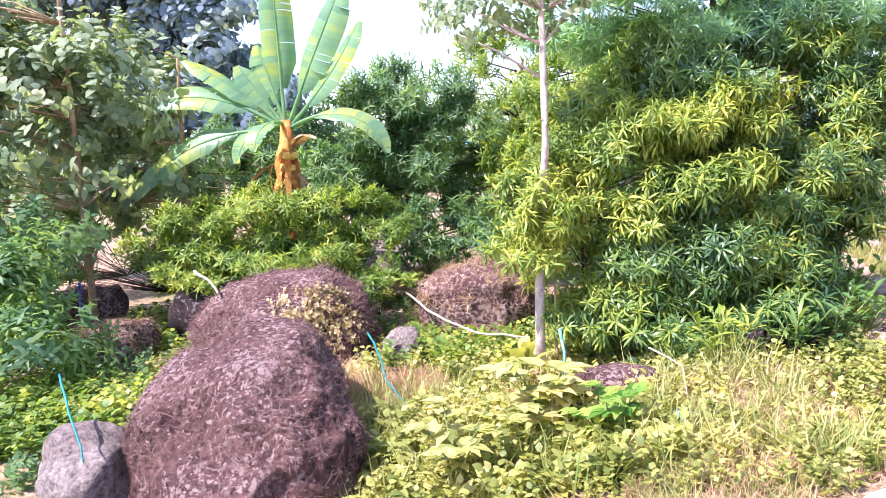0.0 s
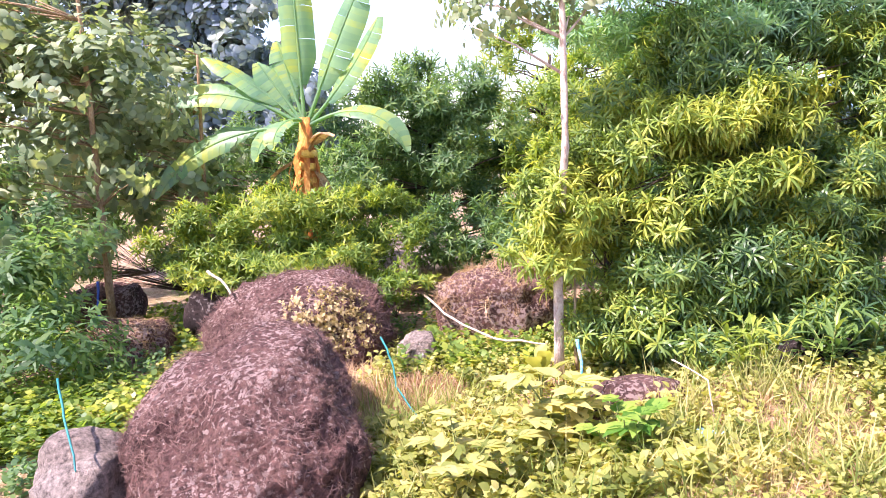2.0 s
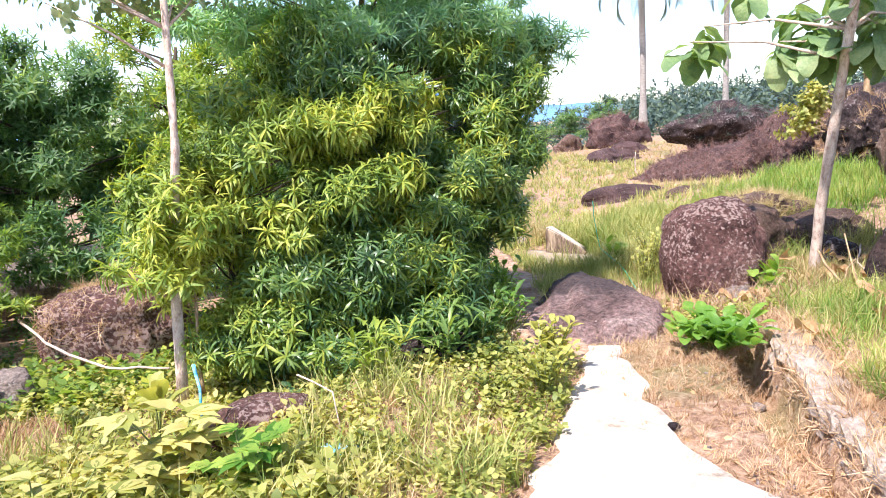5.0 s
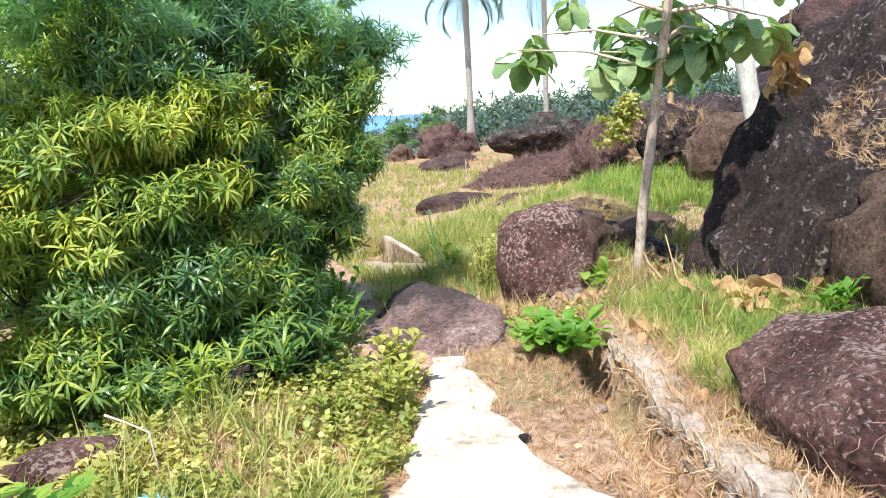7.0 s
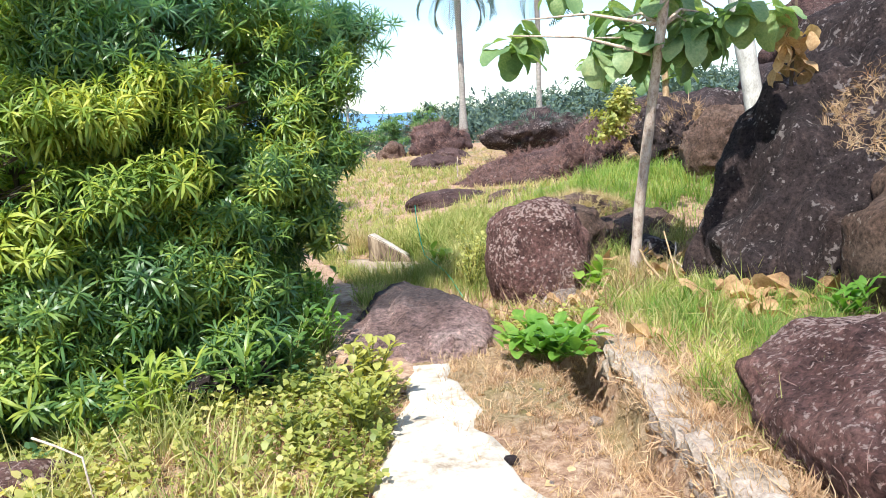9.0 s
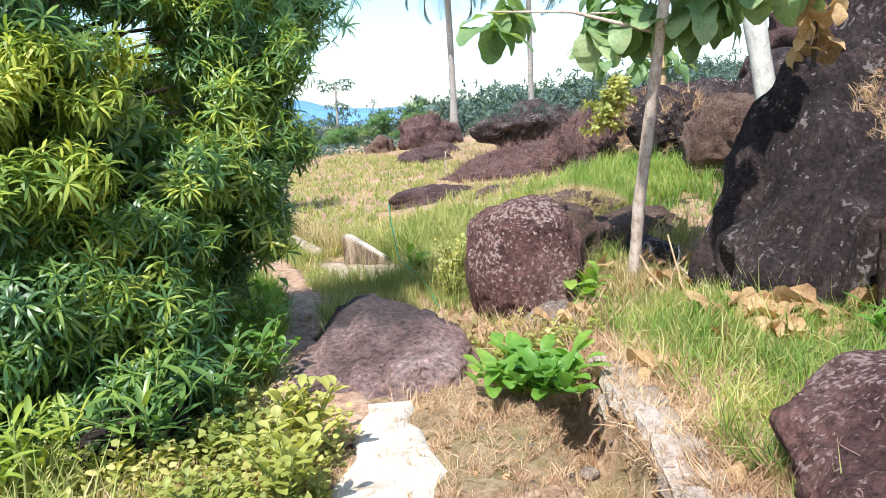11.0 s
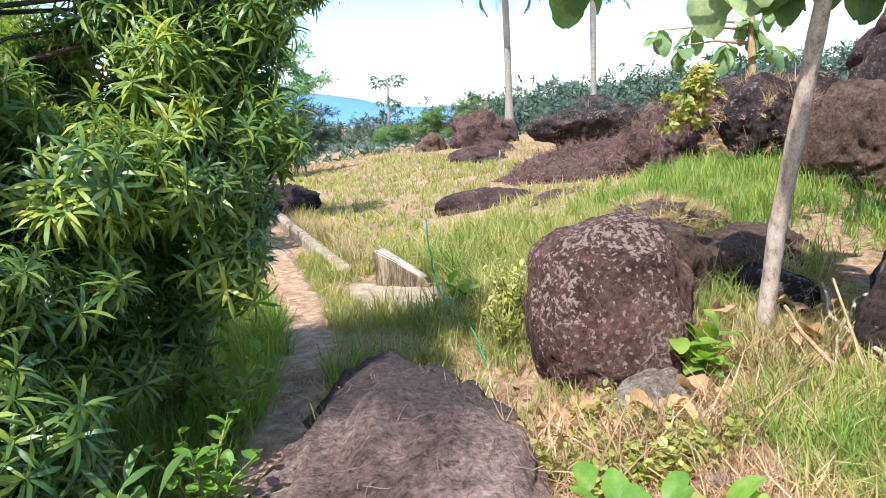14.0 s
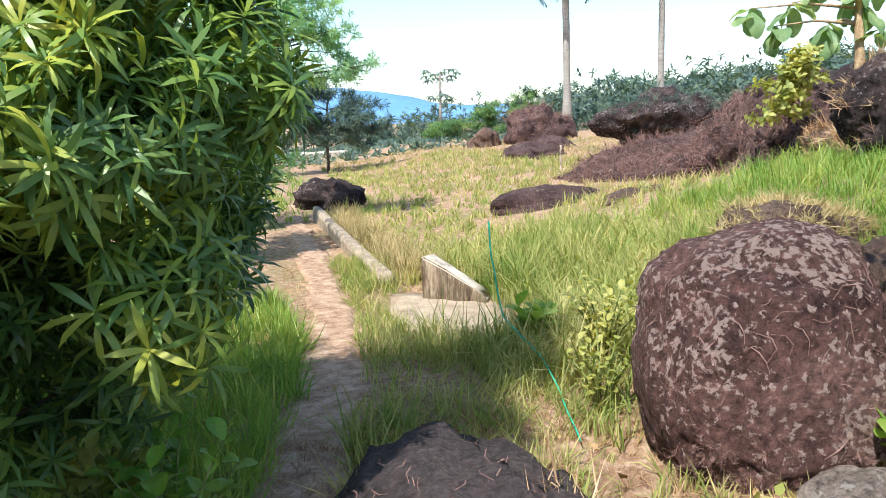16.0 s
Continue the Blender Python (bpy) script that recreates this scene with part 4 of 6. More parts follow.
plant("bush", (-2.7, 6.95, -0.1), None, [(-2.7, 6.95, 0.25, 0.36, 0.3, 0.2)], 240, WHORLS_SMALL, LEAF_BUSH, BARK_DARK,
      "small bright green bush above the boulders", "bush", (0.7, 1.1), 0.7, 0.012, 12, 0.3)

# slim pale tree
OVAL = [sprig(7, 0.09, 0.05, 0.15, 40 + i, (0.4, 1.0, 0.7, 0.0)) for i in range(3)]
plant("slim_tree", (-1.0, 5.1, -0.08), [(-1.0, 5.1, -0.12), (-0.97, 5.08, 0.8), (-0.88, 5.03, 1.6), (-0.86, 5.1, 2.6), (-0.8, 5.2, 4.0)],
      [(-1.2, 5.2, 2.7, 0.45, 0.4, 0.3), (-0.6, 5.3, 2.9, 0.6, 0.4, 0.4), (-1.3, 5.4, 3.3, 0.7, 0.5, 0.4), (-0.4, 5.3, 3.5, 0.7, 0.5, 0.5)],
      620, OVAL, LEAF_GREY, BARK_PALE, "slim pale-barked tree with sparse small leaves", "tree", (0.7, 1.1), 0.4, 0.042, 40, 0.1)

# dusty trees on the west side
BROAD = [sprig(6, 0.2, 0.11, 0.25, 60 + i, (0.35, 1.0, 0.8, 0.0), 1.2) for i in range(3)]
plant("teak_tree", (-6.3, 7.4, -0.2), [(-6.3, 7.4, -0.2), (-6.25, 7.4, 1.2), (-6.2, 7.4, 2.6), (-6.1, 7.3, 4.0)],
      [(-6.3, 7.3, 2.3, 0.8, 0.7, 0.8), (-7.2, 7.4, 2.8, 0.9, 0.7, 0.9), (-7.5, 7.6, 3.3, 0.6, 0.6, 0.6), (-7.0, 7.0, 1.2, 0.9, 0.7, 0.7)],
      900, BROAD, LEAF_GREY, BARK_TAN, "dusty grey-green broad-leaved tree at the thicket's edge", "tree", (0.7, 1.15), 0.45, 0.05, 60, 0.25)
plant("teak_tree", (-5.6, 8.7, -0.2), [(-5.6, 8.7, -0.2), (-5.6, 8.7, 1.5), (-5.5, 8.7, 3.0)],
      [(-6.3, 8.9, 2.4, 0.7, 0.6, 0.9), (-6.6, 9.2, 1.5, 1.0, 0.7, 0.9), (-7.8, 9.0, 2.0, 1.0, 0.8, 1.2)],
      700, BROAD, LEAF_GREY, BARK_TAN, "thin dusty young tree in the thicket", "tree", (0.7, 1.1), 0.45, 0.04, 40, 0.25)
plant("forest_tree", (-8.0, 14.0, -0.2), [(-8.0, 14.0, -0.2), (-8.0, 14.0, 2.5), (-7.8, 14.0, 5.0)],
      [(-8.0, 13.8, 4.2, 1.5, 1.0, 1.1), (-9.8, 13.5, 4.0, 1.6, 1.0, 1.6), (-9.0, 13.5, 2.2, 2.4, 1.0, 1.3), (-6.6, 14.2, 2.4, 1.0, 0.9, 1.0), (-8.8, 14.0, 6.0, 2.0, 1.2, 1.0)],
      4200, BROAD, LEAF_BLUE, BARK_DARK, "tall green forest tree with bluish haze in its leaf colour", "tree", (1.0, 1.6), 0.4, 0.12, 70, 0.3)
plant("undergrowth", (-5.9, 5.6, -0.2), None, [(-5.9, 5.4, 0.5, 0.8, 0.6, 0.6), (-6.8, 6.2, 0.9, 0.9, 0.6, 0.9), (-5.3, 4.8, 0.2, 0.6, 0.5, 0.4)],
      900, [sprig(8, 0.16, 0.04, 0.2, 80 + i) for i in range(3)], LEAF_DARK, BARK_DARK, "tangled grey-green undergrowth below the trees", "undergrowth", (0.8, 1.2), 0.6, 0.015, 30, 0.2)

# banana plant
def banana_leaf(base, turn, rise, length, width, droop, seed, mat, parent, name="leaf", roll=0.0):
    r = random.Random(seed)
    bm = bmesh.new()
    steps = 26
    h, flat_side = Vector((math.cos(turn), math.sin(turn), 0)), Vector((-math.sin(turn), math.cos(turn), 0))
    p, ang, mids = Vector(base), rise, []
    for i in range(steps + 1):
        mids.append((p.copy(), ang))
        p = p + (h * math.cos(ang) + Vector((0, 0, 1)) * math.sin(ang)) * length / steps
        ang -= droop / steps * (0.4 + 1.2 * i / steps)
    tube(bm, [m for m, _ in mids], [0.03 * (1 - 0.85 * i / steps) for i in range(steps + 1)], 5)
    sag = {-1: 0.25, 1: 0.25}
    for i in range(7, steps):
        t0, t1 = (i - 7) / (steps - 7), (i - 6) / (steps - 7)
        w0, w1 = [width / 2 * min(1, 3.2 * t + 0.3) * (1 - max(0, t - 0.6) ** 2 * 5.4) for t in (t0, t1)]
        for s in (-1, 1):
            if r.random() < 0.25:
                sag[s] = r.uniform(0.0, 0.6)
            (a, aa), (b, ab) = mids[i], mids[i + 1]
            ua = Vector((0, 0, 1)) * math.cos(aa) - h * math.sin(aa)
            ub = Vector((0, 0, 1)) * math.cos(ab) - h * math.sin(ab)
            v = []
            for (m, u, w, ang2) in ((a, ua, w0, aa), (b, ub, w1, ab)):
                turned = Matrix.Rotation(roll, 3, h * math.cos(ang2) + Vector((0, 0, 1)) * math.sin(ang2))
                side, u = turned @ flat_side, turned @ u
                v.append([m, m + side * s * w * 0.55 + u * w * 0.16 * (1 - sag[s]), m + side * s * w - u * w * sag[s] * 0.5 + h * 0.05])
            g = 0.93 if r.random() < 0.3 else 1.0
            va = [bm.verts.new(q) for q in v[0]]
            vb = [bm.verts.new(v[0][k].lerp(v[1][k], g if k else 1.0)) for k in range(3)]
            for k in range(2):
                bm.faces.new((va[k], va[k + 1], vb[k + 1], vb[k]))
    return part(name, bm, mat, parent)


banana = thing("banana_plant", (-4.15, 8.55, -0.15), "banana plant with split leaves and an orange dry stem", "banana plant")
bm = bmesh.new()
tube(bm, [(0, 0, 0), (0, 0, 0.5), (0.03, 0, 1.2), (0.05, 0, 1.85), (0.07, 0, 2.25)], [0.14, 0.13, 0.12, 0.1, 0.07], 14)
part("pseudostem", bm, SHEATH, banana, "orange-brown dry leaf sheaths round the stem")
bm = bmesh.new()
for i in range(16):
    a = i * 2.4
    q = 1.15 + 0.04 * i
    pts = [Vector((math.cos(a) * 0.12 + 0.04, math.sin(a) * 0.12, q + 0.2)), Vector((math.cos(a) * 0.2, math.sin(a) * 0.2, q - 0.05)), Vector((math.cos(a) * 0.17, math.sin(a) * 0.17, q - 0.5))]
    w = Vector((-math.sin(a), math.cos(a), 0)) * 0.035
    v = [bm.verts.new(p + s * w * (1, 1.2, 0.3)[k]) for k, p in enumerate(pts) for s in (-1, 1)]
    bm.faces.new((v[0], v[1], v[3], v[2]))
    bm.faces.new((v[2], v[3], v[5], v[4]))
part("dry_skirt", bm, SHEATH, banana, "hanging dry sheath strips")
YELLOW_SHEATH = rough_material("yellow_dry_sheath", [(0.4, (0.5, 0.24, 0.05)), (0.55, (0.75, 0.48, 0.1)), (0.65, (0.85, 0.66, 0.25))], 7)
for q in (1.22, 1.42, 1.6, 1.76):
    bm = bmesh.new()
    tube(bm, [(0.035, 0, q), (0.04, 0, q + 0.03), (0.045, 0, q + 0.09)], [0.135, 0.15, 0.13], 14)
    part("sheath_band", bm, YELLOW_SHEATH, banana, "yellow dry sheath wrapped round the stem")
leaves = [(100, 1.54, 2.1, 0.42, 0.05, 0.15), (5, 1.14, 2.0, 0.42, 0.1, 1.25), (0, 0.75, 1.65, 0.28, -0.35, 1.0), (-8, 0.45, 1.6, 0.28, 2.0, 0.7), (182, 0.62, 2.0, 0.4, 1.15, -0.9),
          (184, 0.05, 2.3, 0.38, 1.15, -0.95), (176, 0.75, 1.6, 0.3, 0.3, -0.5), (172, 0.95, 1.0, 0.32, 0.0, -1.2), (155, 1.25, 1.1, 0.32, 0.0, -1.0), (200, 0.0, 0.85, 0.32, 1.7, -0.6), (-110, 0.2, 0.8, 0.3, 1.9, 0.0)]
for i, (turn, rise, length, width, droop, roll) in enumerate(leaves):
    banana_leaf((0.06, 0, 2.08 + 0.012 * i), radians(turn), rise, length, width, droop, i, LEAF_BANANA, banana, roll=roll)
dead = [(-170, -0.2, 0.7), (-50, 0.7, 0.95), (-20, -0.9, 0.9), (40, -0.9, 0.9)]
for i, (turn, rise, length) in enumerate(dead):
    banana_leaf((0.05, 0, 1.75), radians(turn), rise, length, 0.2, 1.2, 40 + i, LEAF_DRY, banana, "dead_leaf")

# ---- big-leaved sapling beside the round boulder ----
def big_leaf(parent, at, turn, rise, length, width, droop, mat):
    v, f = broad_leaf(length, width, rise, droop, turn, int(1000 * (turn + 9) + 5000 * length), 0.15, 0.16, 10)
    me = tri_mesh("leaf", v + np.array(at), f, mat)
    ob = new("leaf", me)
    ob.parent = parent
    return ob


def sapling(name, base, trunk, radius, bark, tips, label, count=5, leaf=(0.24, 0.36), seed=3, mat=LEAF_TEAK):
    top = thing(name, base, label, "tree")
    place = Vector(base)
    bm = bmesh.new()
    line = [Vector(p) - place for p in trunk]
    pts = []
    for a, b in zip(line, line[1:]):
        pts += [a.lerp(b, k / 5) for k in range(5)]
    pts.append(line[-1])
    tube(bm, pts, [radius * (1 - 0.35 * i / len(pts)) * (1 + 0.06 * math.sin(i * 1.7)) for i in range(len(pts))], 12)
    part("trunk", bm, bark, top)
    r = random.Random(seed)
    for tip in tips:
        bm = bmesh.new()
        t = Vector(tip) - place
        root = min(pts, key=lambda q: (q - t).length)
        tube(bm, [root, root.lerp(t, 0.5) + Vector((0, 0, 0.08)), t], [radius * 0.35, radius * 0.25, radius * 0.12], 6)
        part("branch", bm, bark, top)
        for k in range(count):
            big_leaf(top, t - Vector((0, 0, 0.03 * k)), k * 2.4 + r.uniform(-0.5, 0.5), r.uniform(-1.3, 0.0), r.uniform(*leaf), r.uniform(0.45, 0.62) * leaf[1], r.uniform(0.4, 1.5), mat)
    return top


sapling("teak_sapling", (5.17, 5.98, -0.02), [(5.17, 5.98, -0.05), (5.1, 5.85, 0.7), (4.98, 5.6, 1.6), (4.9, 5.45, 2.1), (4.85, 5.2, 3.4)], 0.058, BARK_PALE,
        [(4.2, 6.55, 2.53), (4.05, 6.55, 2.38), (4.95, 5.55, 2.33), (5.25, 5.3, 2.48), (4.75, 6.1, 2.33), (4.95, 5.95, 2.28), (5.1, 5.75, 2.38), (5.3, 5.5, 2.33), (5.5, 5.4, 2.48), (4.95, 6.1, 2.68), (4.85, 5.75, 2.4), (5.15, 5.35, 2.4), (5.0, 6.0, 2.5), (5.35, 5.2, 2.5), (5.0, 5.5, 2.75), (5.45, 5.0, 2.58), (5.6, 4.8, 2.53), (5.2, 5.6, 2.78), (5.7, 5.9, 2.78), (4.7, 6.5, 2.93), (5.1, 5.5, 3.33), (4.2, 4.3, 3.23), (4.5, 4.6, 3.33), (4.0, 4.6, 3.43), (4.6, 4.2, 3.53), (4.3, 4.9, 3.63), (4.9, 4.6, 3.43), (4.7, 5.0, 3.73), (4.4, 4.4, 3.73)],
        "young teak tree with a pale trunk and broad drooping leaves", 6, (0.28, 0.44))
sapling("leaning_tree", (7.35, 6.25, 0.9), [(7.35, 6.25, 0.6), (7.2, 6.1, 1.5), (7.05, 6.3, 2.8), (6.9, 6.5, 4.2)], 0.13, BARK_WHITE,
        [(6.6, 6.3, 3.3), (7.4, 6.2, 3.4), (7.0, 5.7, 3.2), (6.4, 6.8, 3.0)], "white-barked leaning tree growing out of the rocks", 6, (0.25, 0.36), 5)
sapling("dry_sapling", (5.95, 4.85, 1.2), [(5.95, 4.85, 1.2), (5.9, 4.8, 1.9), (5.85, 4.75, 2.6)], 0.02, BARK_DARK,
        [(5.8, 4.8, 2.25), (5.9, 4.75, 2.1), (5.75, 4.85, 2.0), (5.65, 4.7, 2.2), (5.85, 4.6, 2.3), (5.7, 4.75, 2.4), (5.95, 4.7, 2.0)], "small tree with hanging dead brown leaves", 4, (0.16, 0.24), 8, LEAF_DRY)
sapling("teak_sapling", (13.42, 13.21, 0.4), [(13.42, 13.21, 0.4), (13.42, 13.21, 1.94), (13.49, 13.35, 2.8), (13.49, 13.35, 3.30)], 0.09, BARK_TAN,
        [(11.83, 14.12, 2.95), (12.49, 13.85, 3.03), (13.01, 13.54, 2.66), (13.6, 13.33, 2.94), (13.84, 13.15, 2.58), (13.44, 13.46, 3.2), (12.92, 13.75, 3.52), (14.02, 13.24, 3.38), (12.17, 13.91, 2.64)], "distant young teak tree among the rocks", 5, (0.38, 0.58), 9)

# ---- palms, papaya ----
def palm(base, height, radius, lean, fronds, seed, label, length=3.0):
    top = thing("coconut_palm", base, label, "palm")
    bm = bmesh.new()
    n = 24
    pts = [Vector((lean[0] * (i / n) ** 2, lean[1] * (i / n) ** 2, height * i / n)) for i in range(n + 1)]
    tube(bm, pts, [radius * (1.25 - 0.45 * min(1, i / 5)) * (1 + 0.05 * (i % 2)) for i in range(n + 1)], 12)
    part("trunk", bm, BARK_PALM, top)
    r = random.Random(seed)
    for k in range(fronds):
        turn, rise = k * 2.4 + r.uniform(-0.3, 0.3), 1.1 - 1.6 * k / fronds
        shapes = []
        h, side = np.array([math.cos(turn), math.sin(turn), 0]), np.array([-math.sin(turn), math.cos(turn), 0])
        p, a = np.array(pts[-1]), rise
        spine = []
        for i in range(31):
            spine.append(p.copy())
            d = h * math.cos(a) + np.array([0, 0, 1]) * math.sin(a)
            if i > 3:
                for s in (-1, 1):
                    v, f = blade(0.75 * math.sin(math.pi * min(1, (i + 3) / 34)) + 0.1, 0.05, -0.5, 0.8, turn + s * 1.1, profile=[0.8, 1, 0.6, 0])
                    shapes.append((v + p, f))
            p = p + d * length / 30
            a -= 2.0 / 30
        v, f = bunch(shapes)
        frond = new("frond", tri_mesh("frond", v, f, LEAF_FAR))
        frond.parent = top
        bm = bmesh.new()
        tube(bm, [Vector(q) for q in spine[::3]], [0.035 * (1 - 0.08 * i) for i in range(len(spine[::3]))], 5)
        part("rib", bm, BARK_PALM, frond)
    return top


palm((20.95, 34.3, 0.9), 7.9, 0.2, (-0.15, 0.1), 16, 3, "tall coconut palm with a bare grey trunk at the field's edge", 3.2)
palm((18.9, 25.1, 1.3), 6.5, 0.13, (-0.1, 0.0), 14, 4, "tall coconut palm standing among the rocks", 3.0)

papaya = thing("papaya_tree", (20.8, 49.5, -0.9), "distant papaya tree with a thin bare trunk", "papaya tree")
bm = bmesh.new()
tube(bm, [(0, 0, 0), (0.02, 0, 2.5), (0.05, 0, 4.9)], [0.13, 0.1, 0.07], 8)
part("trunk", bm, BARK_PALM, papaya)
shapes = [bunch([blade(0.62, 0.2, -0.2, 0.9, j * 0.8 - 1.6, profile=[0.3, 1, 0.6, 0]) for j in range(5)])]
mats, r = [], random.Random(5)
bm = bmesh.new()
for k in range(22):
    a, q = k * 2.4, 5.1 - 0.05 * k
    reach = 0.5 + 0.6 * r.random()
    tip = Vector((math.cos(a) * reach, math.sin(a) * reach, q + 0.15 - (0.9 * (k > 14))))
    tube(bm, [Vector((0.05, 0, 4.8 - 0.06 * k)), tip], [0.02, 0.012], 5)
    mats.append(np.array(Matrix.Translation(tip) @ Matrix.Rotation(a, 4, "Z")))
part("leaf_stalk", bm, BARK_PALM, papaya)
strew("crown", shapes, np.zeros(len(mats), int), mats, LEAF_FAR, papaya)["kind"] = "stuff"

# ---- bushes and trees round the meadow ----
plant("bush", (11.6, 13.0, 1.0), None, [(11.45, 12.9, 1.35, 0.4, 0.35, 0.35), (11.65, 12.8, 1.75, 0.3, 0.3, 0.35)], 230, [sprig(6, 0.14, 0.07, 0.18, 90 + i) for i in range(2)], LEAF_WEED, BARK_DARK,
      "bright yellow-green bush on a rock ledge", "bush", (0.8, 1.2), 0.6, 0.015, 15, 0.2)
plant("meadow_tree", (3.4, 17.2, -0.6), [(3.4, 17.2, -0.6), (3.5, 17.1, 1.5), (3.9, 17.0, 3.2)],
      [(4.3, 16.9, 2.8, 1.1, 0.9, 0.8), (3.4, 16.6, 2.3, 1.1, 0.9, 1.0), (5.2, 17.2, 2.2, 0.7, 0.7, 0.5), (4.9, 17.0, 3.1, 0.8, 0.7, 0.6), (4.2, 16.9, 3.9, 1.0, 0.8, 0.6), (3.7, 16.8, 1.1, 0.9, 0.7, 0.7), (3.2, 16.8, 0.4, 0.9, 0.7, 0.7)],
      3000, WHORLS_SMALL, LEAF_TOP, BARK_DARK, "leafy tree beside the footpath's far end", "tree", (0.8, 1.3), 0.5, 0.06, 60, 0.3)
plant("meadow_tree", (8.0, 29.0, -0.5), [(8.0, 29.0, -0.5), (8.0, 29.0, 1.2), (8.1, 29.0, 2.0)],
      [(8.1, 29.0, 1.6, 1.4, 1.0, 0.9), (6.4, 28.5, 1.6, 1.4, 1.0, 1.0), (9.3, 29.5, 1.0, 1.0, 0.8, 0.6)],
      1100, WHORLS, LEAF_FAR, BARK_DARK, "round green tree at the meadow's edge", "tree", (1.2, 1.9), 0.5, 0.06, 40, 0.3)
plant("meadow_tree", (23.5, 43.5, -0.3), [(23.5, 43.5, -0.3), (23.5, 43.5, 1.2), (23.6, 43.5, 2.2)],
      [(23.6, 43.4, 1.9, 1.0, 0.8, 0.9), (21.8, 44.0, 1.0, 1.4, 0.8, 0.8), (19.5, 45.0, 0.5, 1.6, 0.9, 0.7)],
      1000, WHORLS, LEAF_DARK, BARK_DARK, "distant round green trees behind the field", "tree", (1.3, 2.0), 0.5, 0.08, 40, 0.3)


def far_woods():
    """Clumps of crowns over the hillside and the valley."""
    pts, ups = [], []
    for i in range(420):
        if i < 210:
            b = radians(rng.uniform(-68, -30))
            d = rng.uniform(42, 85)
        else:
            b = radians(rng.uniform(-34, 14))
            d = rng.uniform(62, 150)
        x, y = -math.sin(b) * d, math.cos(b) * d
        size = rng.uniform(0.6, 1.15) * (1 + d / 140)
        p, u = scatter_in([(x, y, z_at(x, y) + size * 0.9, size * 1.3, size * 1.2, size)], 30, 0.3)
        pts.append(p)
        ups.append(u)
    p, u = np.concatenate(pts), np.concatenate(ups)
    m = frames_for(p, u + [[0, 0, 0.6]], None, rng.uniform(2.6, 4.4, len(p)))
    return tagged(strew("far_woods", CLUMPS_FAR, rng.integers(0, 3, len(p)), m, LEAF_FAR), "woods on the hillside, blue-green with haze in the leaf colour", "woods", kind="stuff")


far_woods()


def mountains():
    vs, fs, n = [], [], 160
    for i in range(n + 1):
        b = radians(-75 + 110 * i / n)
        bearing = math.degrees(b)
        x, y = -math.sin(b), math.cos(b)
        h = 112 * math.exp(-((bearing + 15) / 6.5) ** 2) + 26 * math.exp(-((bearing + 28) / 6) ** 2) + 14 * math.exp(-((bearing + 20) / 2) ** 2) + 18 + 10 * noise.noise(Vector((i * 0.13, 0, 0))) + 5 * noise.noise(Vector((i * 0.5, 3, 0)))
        for d, z in ((2900, -40), (3050, h * 0.55), (3300, h), (3700, -40)):
            vs.append((x * d, y * d, z + 6 * noise.noise(Vector((i * 0.3, d, 0)))))
    for i in range(n):
        for k in range(3):
            a = i * 4 + k
            fs.append((a, a + 4, a + 5, a + 1))
    # the air's blue haze is painted as the ridge's own colour
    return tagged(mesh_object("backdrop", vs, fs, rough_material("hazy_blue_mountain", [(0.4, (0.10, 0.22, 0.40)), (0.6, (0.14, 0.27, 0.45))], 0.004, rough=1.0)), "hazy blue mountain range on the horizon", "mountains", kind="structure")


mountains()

# ---- grass and weeds ----
def cover(name, region, count, shapes, mat, label, size=(0.7, 1.3), lean=0.25, keep=None, category="grass"):
    """Plants strewn over the ground inside a polygon-like region given as boxes (x0, x1, y0, y1)."""
    boxes = np.array(region, float)
    area = (boxes[:, 1] - boxes[:, 0]) * (boxes[:, 3] - boxes[:, 2])
    pick = rng.choice(len(boxes), count, p=area / area.sum())
    x = boxes[pick, 0] + rng.random(count) * (boxes[pick, 1] - boxes[pick, 0])
    y = boxes[pick, 2] + rng.random(count) * (boxes[pick, 3] - boxes[pick, 2])
    if keep is not None:
        ok = keep(x, y)
        x, y = x[ok], y[ok]
    patch = np.sin(x * 1.9 + 1.7 * np.sin(y * 1.3)) * np.sin(y * 1.7 + 1.1 * np.sin(x * 2.3))
    ok = rng.random(len(x)) < 0.62 + 0.38 * patch
    x, y = x[ok], y[ok]
    p = np.stack([x, y, lay(x, y) - 0.01], -1)
    up = np.array([[0, 0, 1.0]]) + rng.normal(size=p.shape) * lean
    up[:, 2] = np.abs(up[:, 2])
    m = frames_for(p, up, None, rng.uniform(*size, len(p)))
    return tagged(strew(name, shapes, rng.integers(0, len(shapes), len(p)), m, mat), label, category, kind="stuff")


SLAB_DIR = Vector((4.0, 7.35)).normalized()


def slab_off(x, y):
    """Metres left of the slab's middle line."""
    return -SLAB_DIR.y * (x + 2.1) + SLAB_DIR.x * (y + 2.6)


def slab_y(x, y):
    """The y of the slab's middle line abreast of a point."""
    return y - SLAB_DIR.x * slab_off(x, y)


def off_paths(x, y, trail=0.3):
    s = slab_off(x, y)
    on_slab = (s < slab_left(slab_y(x, y))) & (s > -slab_right(slab_y(x, y))) & (y < 4.7)
    return ~on_slab & ~((np.abs(x - path_x(y) + 0.05) < trail) & (y > 4.4))


bare = lambda x, y: ((x - 4.05) / 0.8) ** 2 + ((y - 6.0) / 0.75) ** 2 > 1

